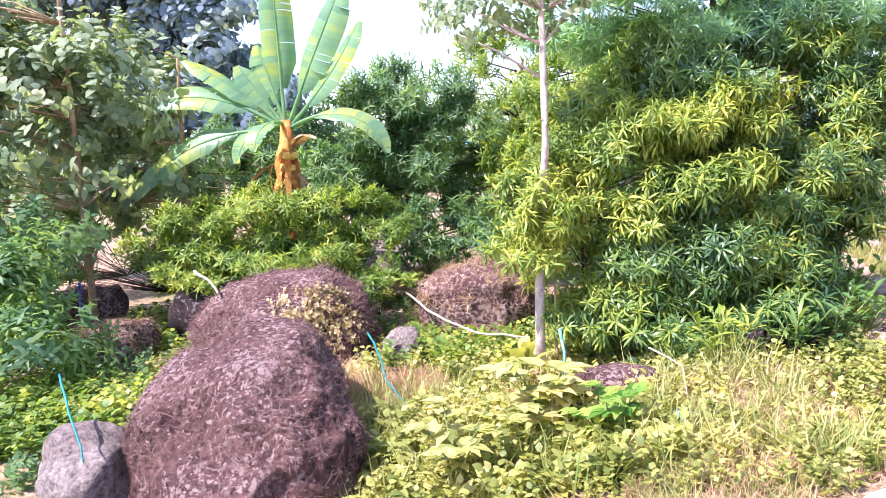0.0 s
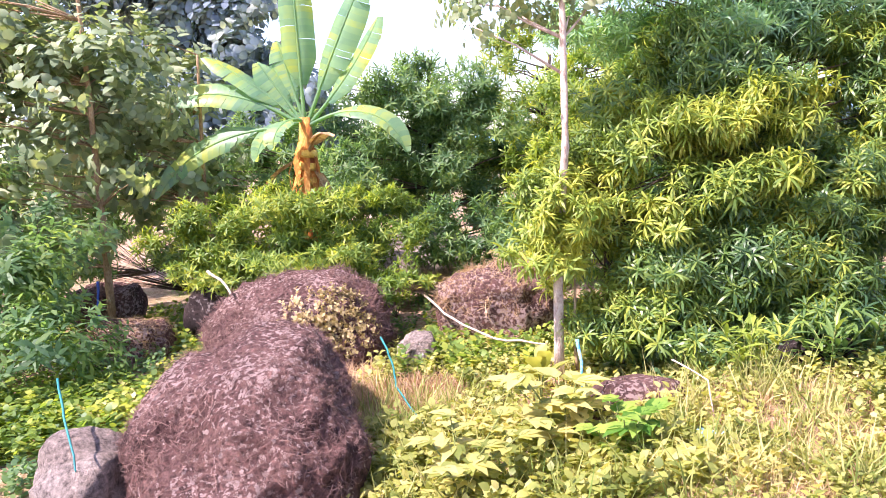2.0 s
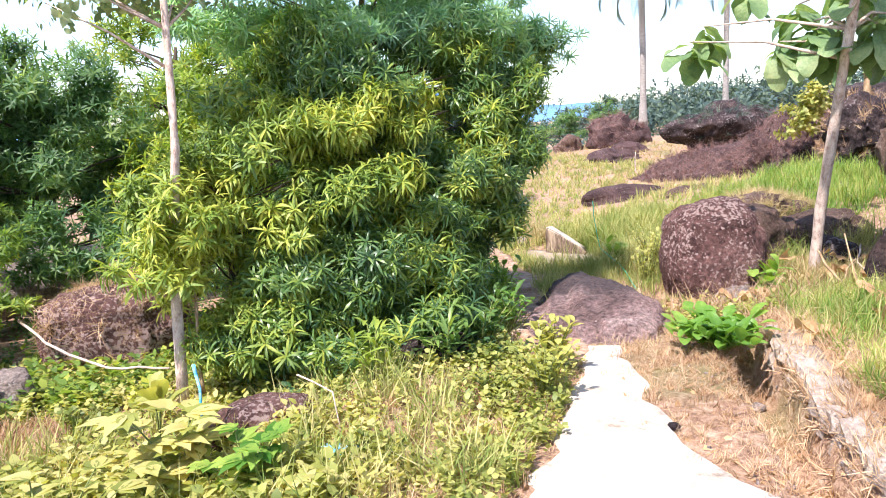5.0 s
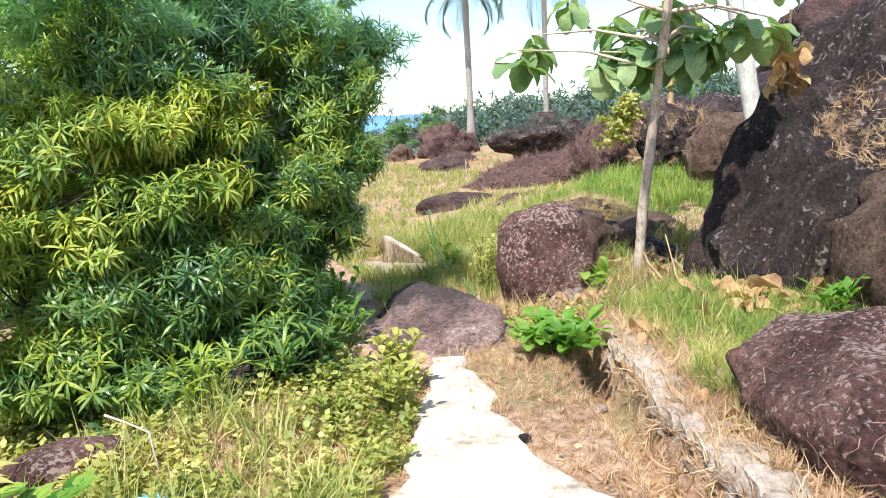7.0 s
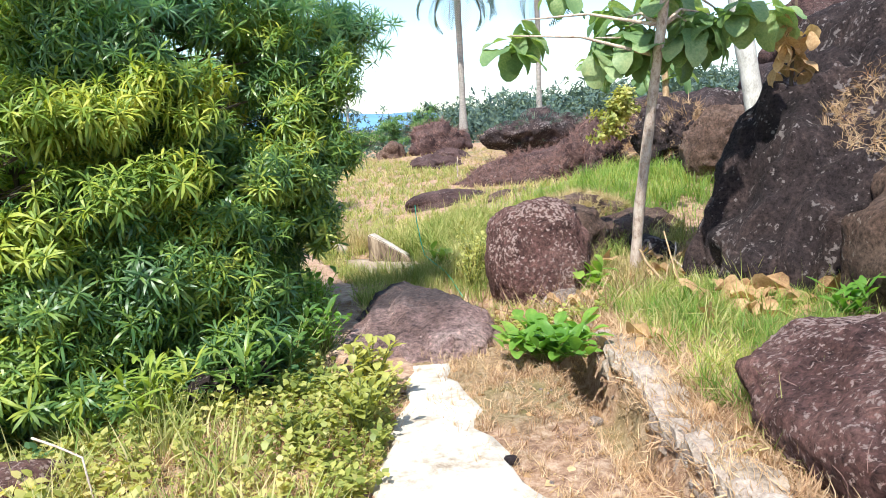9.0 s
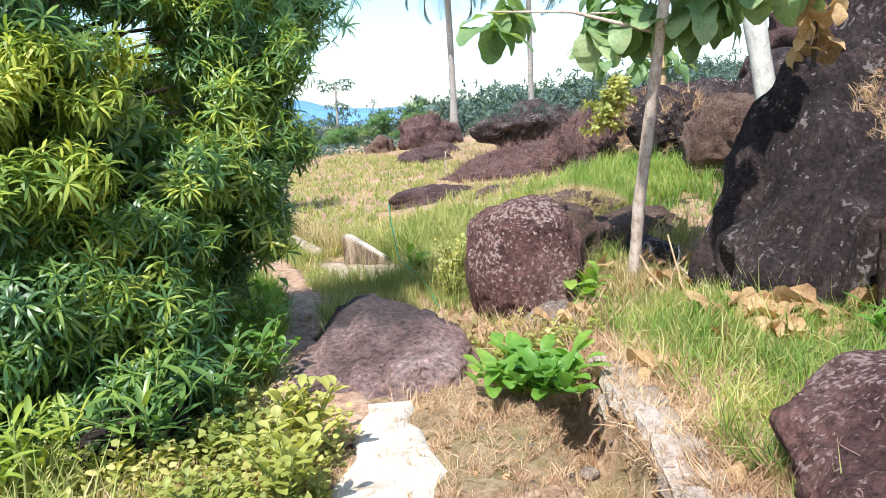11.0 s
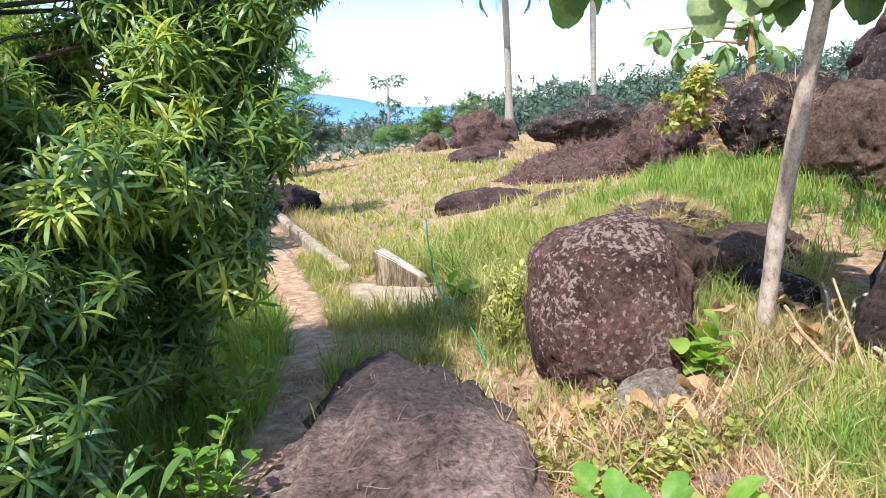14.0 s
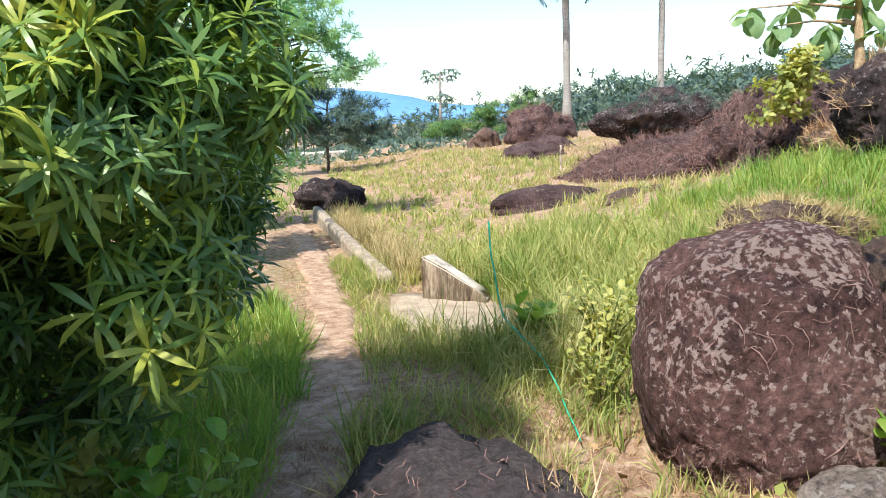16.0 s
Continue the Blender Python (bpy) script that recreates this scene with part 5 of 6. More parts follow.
GRASS = [tuft(9, 0.34, 0.012, i) for i in range(4)]
GRASS_SHORT = [tuft(10, 0.13, 0.005, 10 + i, 1.1, 1.2) for i in range(4)]
GRASS_LONG = [tuft(10, 0.55, 0.014, 20 + i, 0.7, 1.5) for i in range(4)]
GRASS_FAR = [tuft(8, 0.27, 0.02, 30 + i, 0.8, 1.1) for i in range(3)]
WEED = [sprig(8, 0.055, 0.03, 0.13, 50 + i, (0.45, 1.0, 0.0)) for i in range(4)]
WEED_BIG = [sprig(9, 0.10, 0.05, 0.24, 70 + i, (0.35, 1.0, 0.75, 0.0)) for i in range(3)]

left_of = lambda x, y: off_paths(x, y) & (slab_off(x, y) > 0)
cover("dry_grass", [(-0.6, 2.2, 1.6, 5.2), (-2.6, -1.6, 4.2, 5.4)], 5200, GRASS_SHORT, GRASS_RED, "low sun-dried reddish grass beside the concrete path", keep=left_of)
cover("grass", [(-0.6, 2.2, 1.6, 5.6)], 3200, GRASS_SHORT, GRASS_MIX, "thin half-green grass beside the concrete path", keep=left_of)
cover("creeping_weeds", [(-2.4, 0.1, 3.0, 5.2), (-2.6, -0.6, 5.0, 7.0), (-4.6, -3.3, 4.2, 6.2), (-1.0, 1.4, 4.5, 5.8)], 5600, WEED, LEAF_WEED, "yellow-green creeping weeds covering the ground", (0.6, 1.6), keep=lambda x, y: left_of(x, y) & (((x + 2.1) / 0.45) ** 2 + ((y - 4.75) / 0.6) ** 2 > 1), category="weeds")
cover("creeping_weeds", [(-2.2, -0.3, 2.9, 4.3)], 800, WEED_BIG, LEAF_WEED, "lush sunlit yellow-green herbs", (0.6, 1.1), keep=left_of, category="weeds")
cover("creeping_weeds", [(-5.4, -3.6, 3.6, 5.2)], 1100, WEED_BIG, LEAF_BUSH, "green broad-leaved herbs behind the big boulder", (0.6, 1.1), category="weeds")
cover("creeping_weeds", [(-0.6, 1.9, 4.6, 5.8), (-8, -4, 1, 7), (-6, 1, 6.5, 10)], 5200, WEED, LEAF_DARK, "low green weeds in the thicket's shade", (0.8, 1.6), keep=left_of, category="weeds")
cover("dead_grass", [(0.4, 3.2, 0.8, 5.2)], 9000, GRASS_SHORT, GRASS_RED, "reddish dead grass litter between the path and the drain", (0.5, 1.0), 0.5, keep=lambda x, y: (slab_off(x, y) < 0.12 - slab_right(slab_y(x, y)) - 0.2 * np.sin(x * 5.1 + y * 2.3)) & (drain_offset(x, y)[0] > 0.05))
cover("grass", [(2.3, 5.6, 1.6, 6.2)], 2600, GRASS, GRASS_MIX, "long arching grass beyond the drain", (0.35, 0.7), 0.35, keep=lambda x, y: bare(x, y) & (drain_offset(x, y)[0] < -0.3))
cover("grass", [(2.9, 5.6, 2.4, 5.2)], 2400, GRASS, GRASS_GREEN, "long arching green grass beyond the drain", (0.4, 0.8), 0.4, keep=lambda x, y: drain_offset(x, y)[0] < -0.3)
cover("creeping_weeds", [(-0.8, 1.5, 2.7, 5.2)], 1500, WEED, LEAF_WEED, "small yellow-green weeds mixed with grass beside the path", (0.6, 1.3), keep=left_of, category="weeds")
cover("grass", [(1.0, 2.9, 5.6, 11.0)], 3400, GRASS, GRASS_GREEN, "green grass along the footpath's shaded edge", (0.5, 1.0), 0.3, keep=lambda x, y: (x < path_x(y) - 0.22))
cover("grass", [(2.2, 5.0, 5.8, 13.0)], 5600, GRASS, GRASS_MIX, "half-dry grass between the path and the boulders", (0.3, 0.85), 0.35, keep=lambda x, y: bare(x, y) & (x > path_x(y) + 0.15) & ~((np.abs(x - 4.35) < 0.55) & (np.abs(y - 9.8) < 1.15)))
cover("meadow_grass", [(4.9, 9.5, 8.0, 17.0), (5.0, 14.0, 17, 30)], 5200, GRASS_FAR, GRASS_MIX, "half-dry meadow grass", (0.5, 1.1), 0.3, keep=lambda x, y: x > path_x(y) + 1.0)
cover("meadow_grass", [(8.0, 13.0, 12, 18), (8.0, 19.0, 18, 34)], 5000, GRASS_FAR, GRASS_DRY, "dry straw-coloured meadow grass", (0.4, 0.9), 0.3)
cover("dead_grass", [(2.2, 5.2, 3.6, 7.4), (4.6, 6.4, 5.0, 7.4)], 8000, GRASS_SHORT, GRASS_RED, "brown dead grass and litter round the boulders", (0.5, 1.0), 0.5, keep=lambda x, y: (drain_offset(x, y)[0] < -0.05) | (y > 4.6))
cover("grass", [(2.9, 4.6, 4.9, 6.4), (4.6, 6.6, 4.8, 7.2)], 1300, GRASS, GRASS_MIX, "half-dry grass round the boulders and dead branches", (0.3, 0.75), 0.45, keep=bare)
cover("grass", [(2.9, 4.4, 4.9, 6.4)], 500, GRASS_LONG, GRASS_RED, "long dead grass at the round boulder's foot", (0.4, 0.8), 0.6, keep=bare)
cover("grass", [(-2.4, 0.6, 2.9, 5.0)], 900, GRASS, GRASS_MIX, "thin half-dry stalks standing among the weeds", (0.5, 1.1), 0.35, keep=left_of)
cover("dead_grass", [(-3.9, -2.5, 4.6, 5.9), (-2.5, -1.7, 4.2, 5.3)], 1500, GRASS_SHORT, GRASS_RED, "dry creepers and dead grass between the boulders", (0.8, 1.6), 0.5)
cover("creeping_weeds", [(-8, -4.4, 6.4, 9.2), (-2.4, 0.8, 5.4, 8.2)], 2600, WEED, LEAF_BUSH, "dull green weeds on the thicket floor", (1.0, 2.2), category="weeds")
cover("dead_grass", [(1.4, 4.6, 4.8, 13.0)], 2600, GRASS_SHORT, GRASS_RED, "dead grass littering the dirt footpath", (0.4, 0.9), 0.6, keep=lambda x, y: np.abs(x - path_x(y) + 0.05) < 0.4)
cover("dead_grass", [(1.9, 3.7, 1.8, 4.8)], 7000, GRASS_SHORT, GRASS_RED, "dead grass spilling over the drain wall", (0.7, 1.6), 0.8, keep=lambda x, y: (drain_offset(x, y)[0] < 0.05) & (drain_offset(x, y)[0] > -0.45))
LITTER = [blade(0.05, 0.035, 0.2, 1.0, 0, fold=0.3, profile=[0.3, 1.0, 0.0]), blade(0.035, 0.03, 0.1, 1.8, 0, fold=-0.3, profile=[0.4, 1.0, 0.0]), blade(0.07, 0.006, 0.1, 0.4, 0, fold=None, profile=[0.8, 1.0, 0.0])]
cover("dry_grass", [(4.2, 5.6, 11.2, 17.5)], 2600, GRASS_LONG, GRASS_DRY, "tall dry grass standing along the trench", (0.5, 0.85), 0.15, keep=lambda x, y: (x > 4.27 + (y - 11.2) * 0.119) & (x < 4.75 + (y - 11.2) * 0.119))
cover("dry_grass", [(4.75, 5.35, 5.5, 6.2)], 240, GRASS_LONG, GRASS_DRY, "dry yellow grass round the teak's foot", (0.4, 0.7), 0.4)
cover("grass", [(3.5, 4.9, 5.6, 6.5)], 420, GRASS_SHORT, GRASS_MIX, "short half-dry grass at the round boulder's foot", (0.8, 1.5), 0.4)
cover("leaf_litter", [(0.6, 3.2, 1.6, 5.4)], 6500, LITTER, LEAF_DRY, "crumbled dead leaves strewn over the path's edge", (0.5, 1.2), 0.5, keep=lambda x, y: (slab_off(x, y) < 0.2 - slab_right(slab_y(x, y)) - 0.25 * np.abs(np.sin(x * 5.1 + y * 2.3))) & (drain_offset(x, y)[0] > -0.3), category="leaf litter")
cover("creeping_weeds", [(2.9, 3.8, 4.8, 5.9)], 620, WEED, LEAF_WEED, "yellow-green low weeds between the flat rock and the round boulder", (0.6, 1.3), category="weeds")
cover("leaf_litter", [(2.7, 6.2, 3.4, 7.0), (1.6, 3.4, 5.0, 9.0)], 6500, LITTER, LEAF_DRY, "crumbled dead leaves under the teak sapling", (0.6, 1.6), 0.5, category="leaf litter")
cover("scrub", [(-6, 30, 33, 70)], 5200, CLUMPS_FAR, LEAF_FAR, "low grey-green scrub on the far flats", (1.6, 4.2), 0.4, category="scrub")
cover("tall_grass", [(5.0, 6.9, 6.5, 8.6)], 700, GRASS_LONG, GRASS_MIX, "long shaded grass between the round and the black boulder", (0.45, 0.8), 0.35)
cover("tall_grass", [(4.9, 7.0, 8.3, 12.5), (3.6, 4.9, 7.4, 9.0)], 3000, GRASS_LONG, GRASS_MIX, "tall half-dry grass beside the culvert", (0.5, 0.95), 0.25)
cover("tall_grass", [(6.0, 12.0, 6.4, 11.5)], 3000, GRASS_LONG, GRASS_GREEN, "tall bright green grass on the terrace", (0.45, 0.85), 0.25, keep=lambda x, y: y > 12.0 - 0.75 * x)
cover("meadow_grass", [(3.0, 6.5, 17, 40), (-4, 5, 18, 45)], 2200, GRASS_FAR, GRASS_GREEN, "green grass beyond the footpath", (0.8, 1.4), 0.3)

def gravel_stone(seed):
    """A small angular stone."""
    r = random.Random(seed)
    v = np.array([(1, 0, 0), (-1, 0, 0), (0, 1, 0), (0, -1, 0), (0, 0, 0.7), (0, 0, -0.5)]) * 0.02
    v = v * np.array([[r.uniform(0.6, 1.4)] for _ in range(6)])
    f = np.array([(0, 2, 4), (2, 1, 4), (1, 3, 4), (3, 0, 4), (2, 0, 5), (1, 2, 5), (3, 1, 5), (0, 3, 5)])
    return v, f


GRAVEL = [gravel_stone(i) for i in range(5)]
slab_edge = lambda x, y: (y < 4.8) & ((np.abs(slab_off(x, y) - slab_left(slab_y(x, y))) < 0.1) | (np.abs(slab_off(x, y) + slab_right(slab_y(x, y))) < 0.16))
cover("gravel", [(1.4, 4.2, 4.4, 10.0), (0.4, 3.0, 2.0, 5.0)], 3800, GRAVEL, ROCK_GREY, "small loose stones on the dirt path", (0.3, 1.1), 0.6, keep=lambda x, y: (np.abs(x - path_x(y) + 0.05) < 0.36) | ((y < 5.0) & (slab_off(x, y) < 0)), category="gravel")
cover("dead_grass", [(-0.8, 2.4, 1.2, 4.8)], 3600, GRASS_SHORT, GRASS_RED, "dead grass creeping over the concrete path's edges", (0.5, 1.1), 0.8, keep=slab_edge)
cover("leaf_litter", [(-0.4, 2.4, 1.6, 4.8)], 2600, LITTER, LEAF_DRY, "crumbled dead leaves along the concrete path's edges", (0.6, 1.5), 0.5, keep=slab_edge, category="leaf litter")
cover("creeping_weeds", [(0.2, 1.7, 2.6, 4.6)], 1500, WEED, LEAF_WEED, "yellow-green weeds crowding the concrete path's edge", (0.5, 1.3), keep=lambda x, y: (slab_off(x, y) > slab_left(slab_y(x, y)) - 0.04) & (slab_off(x, y) < slab_left(slab_y(x, y)) + 0.45), category="weeds")
cover("grass", [(2.6, 5.8, 2.2, 5.6)], 900, GRASS_LONG, GRASS_MIX, "long arching half-dry grass below the black boulder", (0.4, 0.75), 0.6, keep=lambda x, y: bare(x, y) & (drain_offset(x, y)[0] < -0.35))

# ---- single plants and clutter ----
STEM_GREEN = rough_material("green_herb_stem", [(0.4, (0.12, 0.16, 0.04)), (0.6, (0.26, 0.28, 0.09))], 20)
def lobed_leaf(length, width, rise, droop, turn):
    """A hand-shaped leaf: five pointed lobes that spread from its stalk's end."""
    lobes = ((-1.25, 0.5), (-0.6, 0.8), (0.0, 1.0), (0.6, 0.8), (1.25, 0.5))
    return bunch([blade(length * k, width * (0.45 + 0.25 * k), rise, droop, turn + a, fold=0.12, profile=[0.35, 0.9, 1.0, 0.45, 0.0]) for a, k in lobes])


def herb(name, base, stems, leaf, mat, label, seed, height=0.4, spread=0.25, category="plant", per=7, lobed=False):
    """A small plant: stems from one root, each with large leaves of their own."""
    top = thing(name, base, label, category)
    r = random.Random(seed)
    for i in range(stems):
        a = i * 2.4 + r.uniform(-0.4, 0.4)
        tip = Vector((math.cos(a) * spread * r.uniform(0.2, 1), math.sin(a) * spread * r.uniform(0.2, 1), height * r.uniform(0.6, 1.05)))
        mid = tip * 0.5 + Vector((0, 0, height * 0.12))
        bm = bmesh.new()
        tube(bm, [Vector((0, 0, -0.03)), mid, tip], [0.006, 0.005, 0.003], 5)
        part("stem", bm, STEM_GREEN, top)
        for k in range(per):
            q = 0.18 + 0.82 * (k + 1) / per
            p = Vector((0, 0, 0)).lerp(tip, q) + Vector((0, 0, height * 0.12 * (1 - q)))
            if lobed:
                v, f = lobed_leaf(leaf[0] * r.uniform(0.6, 1.1), leaf[1], r.uniform(0.0, 0.5), r.uniform(0.3, 0.9), a + k * 2.4)
            else:
                v, f = broad_leaf(leaf[0] * r.uniform(0.6, 1.1), leaf[1] * r.uniform(0.8, 1.1), r.uniform(0.1, 1.15), r.uniform(0.2, 1.2), a + k * 2.4, seed * 100 + 10 * i + k, 0.16, 0.25, 6)
            ob = new("leaf", tri_mesh("leaf", v + np.array(p), f, mat))
            ob.parent = top
    return top


def on_ground(x, y, dz=0.0):
    return (x, y, z_at(x, y) + dz)


herb("broadleaf_herb", on_ground(2.7, 4.28), 30, (0.17, 0.085), LEAF_HERB, "bushy bright green herb beside the drain", 1, 0.21, 0.38, per=6)
herb("broadleaf_herb", on_ground(1.62, 6.72), 14, (0.085, 0.05), LEAF_WEED, "pale small-leaved weed below the tall shrub", 21, 0.55, 0.3, per=10)
herb("broadleaf_herb", on_ground(2.85, 4.45), 7, (0.14, 0.08), LEAF_WEED, "yellow-green herb beside the flat rock", 2, 0.26, 0.3)
herb("yellow_herb", on_ground(1.36, 4.22), 13, (0.09, 0.045), LEAF_WEED, "yellow-leaved herb at the concrete path's edge", 3, 0.42, 0.2, per=10)
herb("oleander_shoot", on_ground(0.8, 4.75), 8, (0.19, 0.032), LEAF_SHRUB, "young long-leaved shoots in front of the tall shrub", 15, 0.5, 0.35, per=10)
herb("oleander_shoot", on_ground(0.25, 4.65), 7, (0.18, 0.03), LEAF_YELLOW, "yellow-green long-leaved shoots beside the weeds", 18, 0.45, 0.32, per=10)
herb("yellow_herb", on_ground(0.85, 3.95), 7, (0.07, 0.035), LEAF_WEED, "low yellow-green herb beside the concrete path", 16, 0.24, 0.22, per=8)
herb("yellow_herb", on_ground(1.15, 3.86), 12, (0.085, 0.042), LEAF_WEED, "bright yellow-green herb at the concrete path's edge", 4, 0.36, 0.2, per=9)
herb("cashew_seedling", on_ground(4.42, 5.78, 0.02), 4, (0.2, 0.11), LEAF_HERB, "glossy broad-leaved seedling at the round boulder's foot", 5, 0.3, 0.18)
herb("cashew_seedling", on_ground(4.08, 8.1), 4, (0.18, 0.09), LEAF_HERB, "bright green seedling with plastic tape beside the path", 6, 0.38, 0.14)
herb("lobed_herb", (-0.95, 3.75, -0.15), 9, (0.21, 0.13), LEAF_WEED, "large yellow-green herb with hand-shaped leaves among weeds", 7, 0.5, 0.4, per=4, lobed=True)
herb("lobed_herb", (-1.5, 3.3, -0.2), 9, (0.16, 0.1), LEAF_WEED, "sunlit herb with hand-shaped leaves beside the big boulder", 8, 0.4, 0.35, per=4, lobed=True)
herb("lobed_herb", (-0.62, 3.45, -0.12), 6, (0.18, 0.11), LEAF_HERB, "leafy green herb with hand-shaped leaves beside the path", 9, 0.36, 0.28, per=4, lobed=True)
herb("young_plant", (-1.12, 4.6, -0.12), 2, (0.24, 0.13), LEAF_WEED, "young plant with upright pale green leaves", 10, 0.3, 0.06, per=3)
herb("wild_shrub", on_ground(4.25, 7.55), 16, (0.07, 0.04), LEAF_WEED, "yellow-green creeper climbing the round boulder's side", 11, 0.6, 0.34, per=10)
herb("wild_shrub", on_ground(3.85, 7.0), 9, (0.06, 0.035), LEAF_WEED, "low yellow-green creeper beside the round boulder", 41, 0.4, 0.2, per=8)
herb("broadleaf_herb", on_ground(1.6, 5.55), 9, (0.085, 0.05), LEAF_HERB, "pale green weed in the shrub's shade", 12, 0.4, 0.3, per=8)
herb("broadleaf_herb", on_ground(1.15, 5.0), 9, (0.16, 0.04), LEAF_SHRUB, "narrow-leaved young shoots below the shrub", 13, 0.45, 0.35, per=9)
herb("broadleaf_herb", on_ground(1.82, 6.35), 12, (0.085, 0.055), LEAF_HERB, "fresh pale green herb at the shaded edge of the footpath", 17, 0.5, 0.26, per=10)
herb("broadleaf_herb", on_ground(4.6, 3.4), 6, (0.2, 0.05), LEAF_HERB, "strap-leaved green plant below the black boulder", 14, 0.35, 0.2, per=6)

# dead leaves
DEAD_LEAF = [broad_leaf(0.1 + 0.02 * i, 0.06 + 0.012 * i, 0.3, 0.4 + 0.45 * i, 0, 50 + i, 0.5, 0.2, 8, (0.9, -0.7, 1.2, 0.5, -1.0)[i]) for i in range(5)]
dead_meshes = [tri_mesh("dead_leaf", v, f, LEAF_DRY) for v, f in DEAD_LEAF]
r = random.Random(11)
spots = [(4.72, 4.3, 0.36, 60), (4.45, 4.0, 0.2, 12), (3.42, 5.8, 0.2, 30), (5.1, 5.55, 0.4, 26), (3.6, 5.3, 0.6, 30), (3.05, 5.6, 0.25, 16), (5.6, 6.0, 0.6, 34), (3.4, 4.0, 0.3, 8), (2.6, 2.75, 0.25, 9), (5.0, 3.6, 0.3, 10)]
for x, y, spread, n in spots:
    for k in range(n):
        px, py = x + r.gauss(0, spread * 0.6), y + r.gauss(0, spread * 0.5)
        ob = tagged(new("dead_leaf", r.choice(dead_meshes)), "curled dry tan leaf lying on the grass", "dead leaf", "dead leaves under the teak")
        ob.matrix_basis = Matrix.LocRotScale((px, py, z_at(px, py) + 0.02 + 0.13 * r.random() * max(0, 1 - math.hypot(px - x, py - y) / spread)), Euler((r.uniform(-0.5, 0.5), r.uniform(-0.5, 0.5), r.uniform(0, 6.28))), Vector((1, 1, 1)) * r.uniform(0.55, 1.1) * (2.5 if n == 60 else 1.35 if n == 30 else 1.15))

# sticks and branches
def stick(name, pts, radius, mat, label, category="branch"):
    bm = bmesh.new()
    fine = []
    for i in range(len(pts) - 1):
        a, b = Vector(pts[i]), Vector(pts[i + 1])
        for k in range(4):
            p = a.lerp(b, k / 4)
            fine.append(p + Vector((noise.noise(p * 5), noise.noise(p * 5 + Vector((7, 0, 0))), noise.noise(p * 5 + Vector((0, 7, 0))))) * radius * 1.5)
    fine.append(Vector(pts[-1]))
    tube(bm, fine, [radius * (1 - 0.4 * i / len(fine)) for i in range(len(fine))], 7)
    return tagged(part(name, bm, mat), label, category)


stick("dead_branch", [(4.65, 4.85, -0.03), (4.72, 5.05, 0.24), (4.82, 5.27, 0.53)], 0.011, BARK_TAN, "thin dead branch leaning upright in the grass")
stick("dead_branch", [(4.69, 4.99, -0.02), (4.7, 5.15, 0.1), (4.7, 5.34, 0.22), (4.75, 5.5, 0.34)], 0.016, BARK_TAN, "dry fallen branch under the teak sapling")
stick("dead_branch", [(4.72, 5.15, 0.08), (4.85, 5.25, 0.2), (5.0, 5.3, 0.27)], 0.009, BARK_TAN, "forked dry twig under the teak sapling")
stick("dead_branch", [(5.2, 5.2, 0.05), (5.45, 5.7, 0.12), (5.9, 6.1, 0.2)], 0.014, BARK_PALE, "dry fallen branch under the teak sapling")
stick("dead_branch", [(5.6, 5.7, 0.05), (5.9, 5.85, 0.12), (6.3, 5.9, 0.2)], 0.016, BARK_PALE, "dry fallen branch among dead leaves")
stick("dead_branch", [(2.2, 2.55, -0.28), (2.5, 2.95, -0.05), (2.62, 3.05, 0.0)], 0.012, BARK_PALE, "dry stalk lying across the drain")
stick("dead_branch", [(-0.3, 4.1, 0.3), (-0.12, 3.95, 0.22), (-0.08, 3.9, -0.1)], 0.006, BARK_PALE, "bent pale stalk among weeds")
stick("stake", [(-0.87, 5.12, -0.1), (-0.86, 5.12, 0.3), (-0.85, 5.1, 0.75)], 0.014, BARK_TAN, "thin wooden stake beside the slim tree", "stake")
stick("stake", [(11.2, 19.2, z_at(11.2, 19.2) - 0.1), (11.2, 19.2, z_at(11.2, 19.2) + 0.3), (11.2, 19.2, z_at(11.2, 19.2) + 0.62)], 0.03, BARK_PALE, "short wooden peg in the meadow", "stake")
stick("liana", [(-2.42, 7.05, 0.12), (-2.0, 6.3, 0.02), (-1.55, 5.7, 0.0), (-1.1, 5.5, 0.0)], 0.013, BARK_PALE, "pale woody liana lying over the weeds", "liana")
stick("dead_branch", [(-4.35, 6.2, 0.6), (-4.2, 6.1, 0.52), (-4.05, 6.0, 0.4)], 0.016, BARK_PALE, "cut branch end sticking out of the bush")


stick("hose", [(-3.95, 3.47, 0.44), (-3.74, 3.22, 0.29), (-3.54, 3.0, 0.17), (-3.5, 2.95, 0.1)], 0.008, HOSE, "thin teal hose running over a grey stone", "hose")
stick("hose", [(-2.47, 5.46, 0.1), (-2.3, 5.1, 0.0), (-2.18, 4.71, -0.07), (-1.84, 4.08, -0.13)], 0.009, HOSE, "thin teal hose lying in dry grass", "hose")
stick("rope", [(-6.5, 7.5, 0.3), (-6.45, 7.42, 0.2), (-6.46, 7.4, 0.05), (-6.45, 7.38, -0.1)], 0.018, ROPE_BLUE, "blue plastic rope hanging over a boulder", "rope")
stick("plastic_tape", [(3.86, 8.26, 0.62), (3.85, 8.2, 0.4), (3.84, 8.04, 0.05), (3.85, 7.58, -0.08), (3.72, 7.19, -0.12), (3.54, 6.72, -0.16)], 0.006, TAPE_GREEN, "green plastic tape trailing from a seedling", "tape")
stick("plastic_tape", [(-0.85, 4.15, 0.42), (-0.83, 4.12, 0.28), (-0.84, 4.1, 0.12)], 0.011, TAPE_BLUE, "light blue plastic strip tied to a plant", "tape")


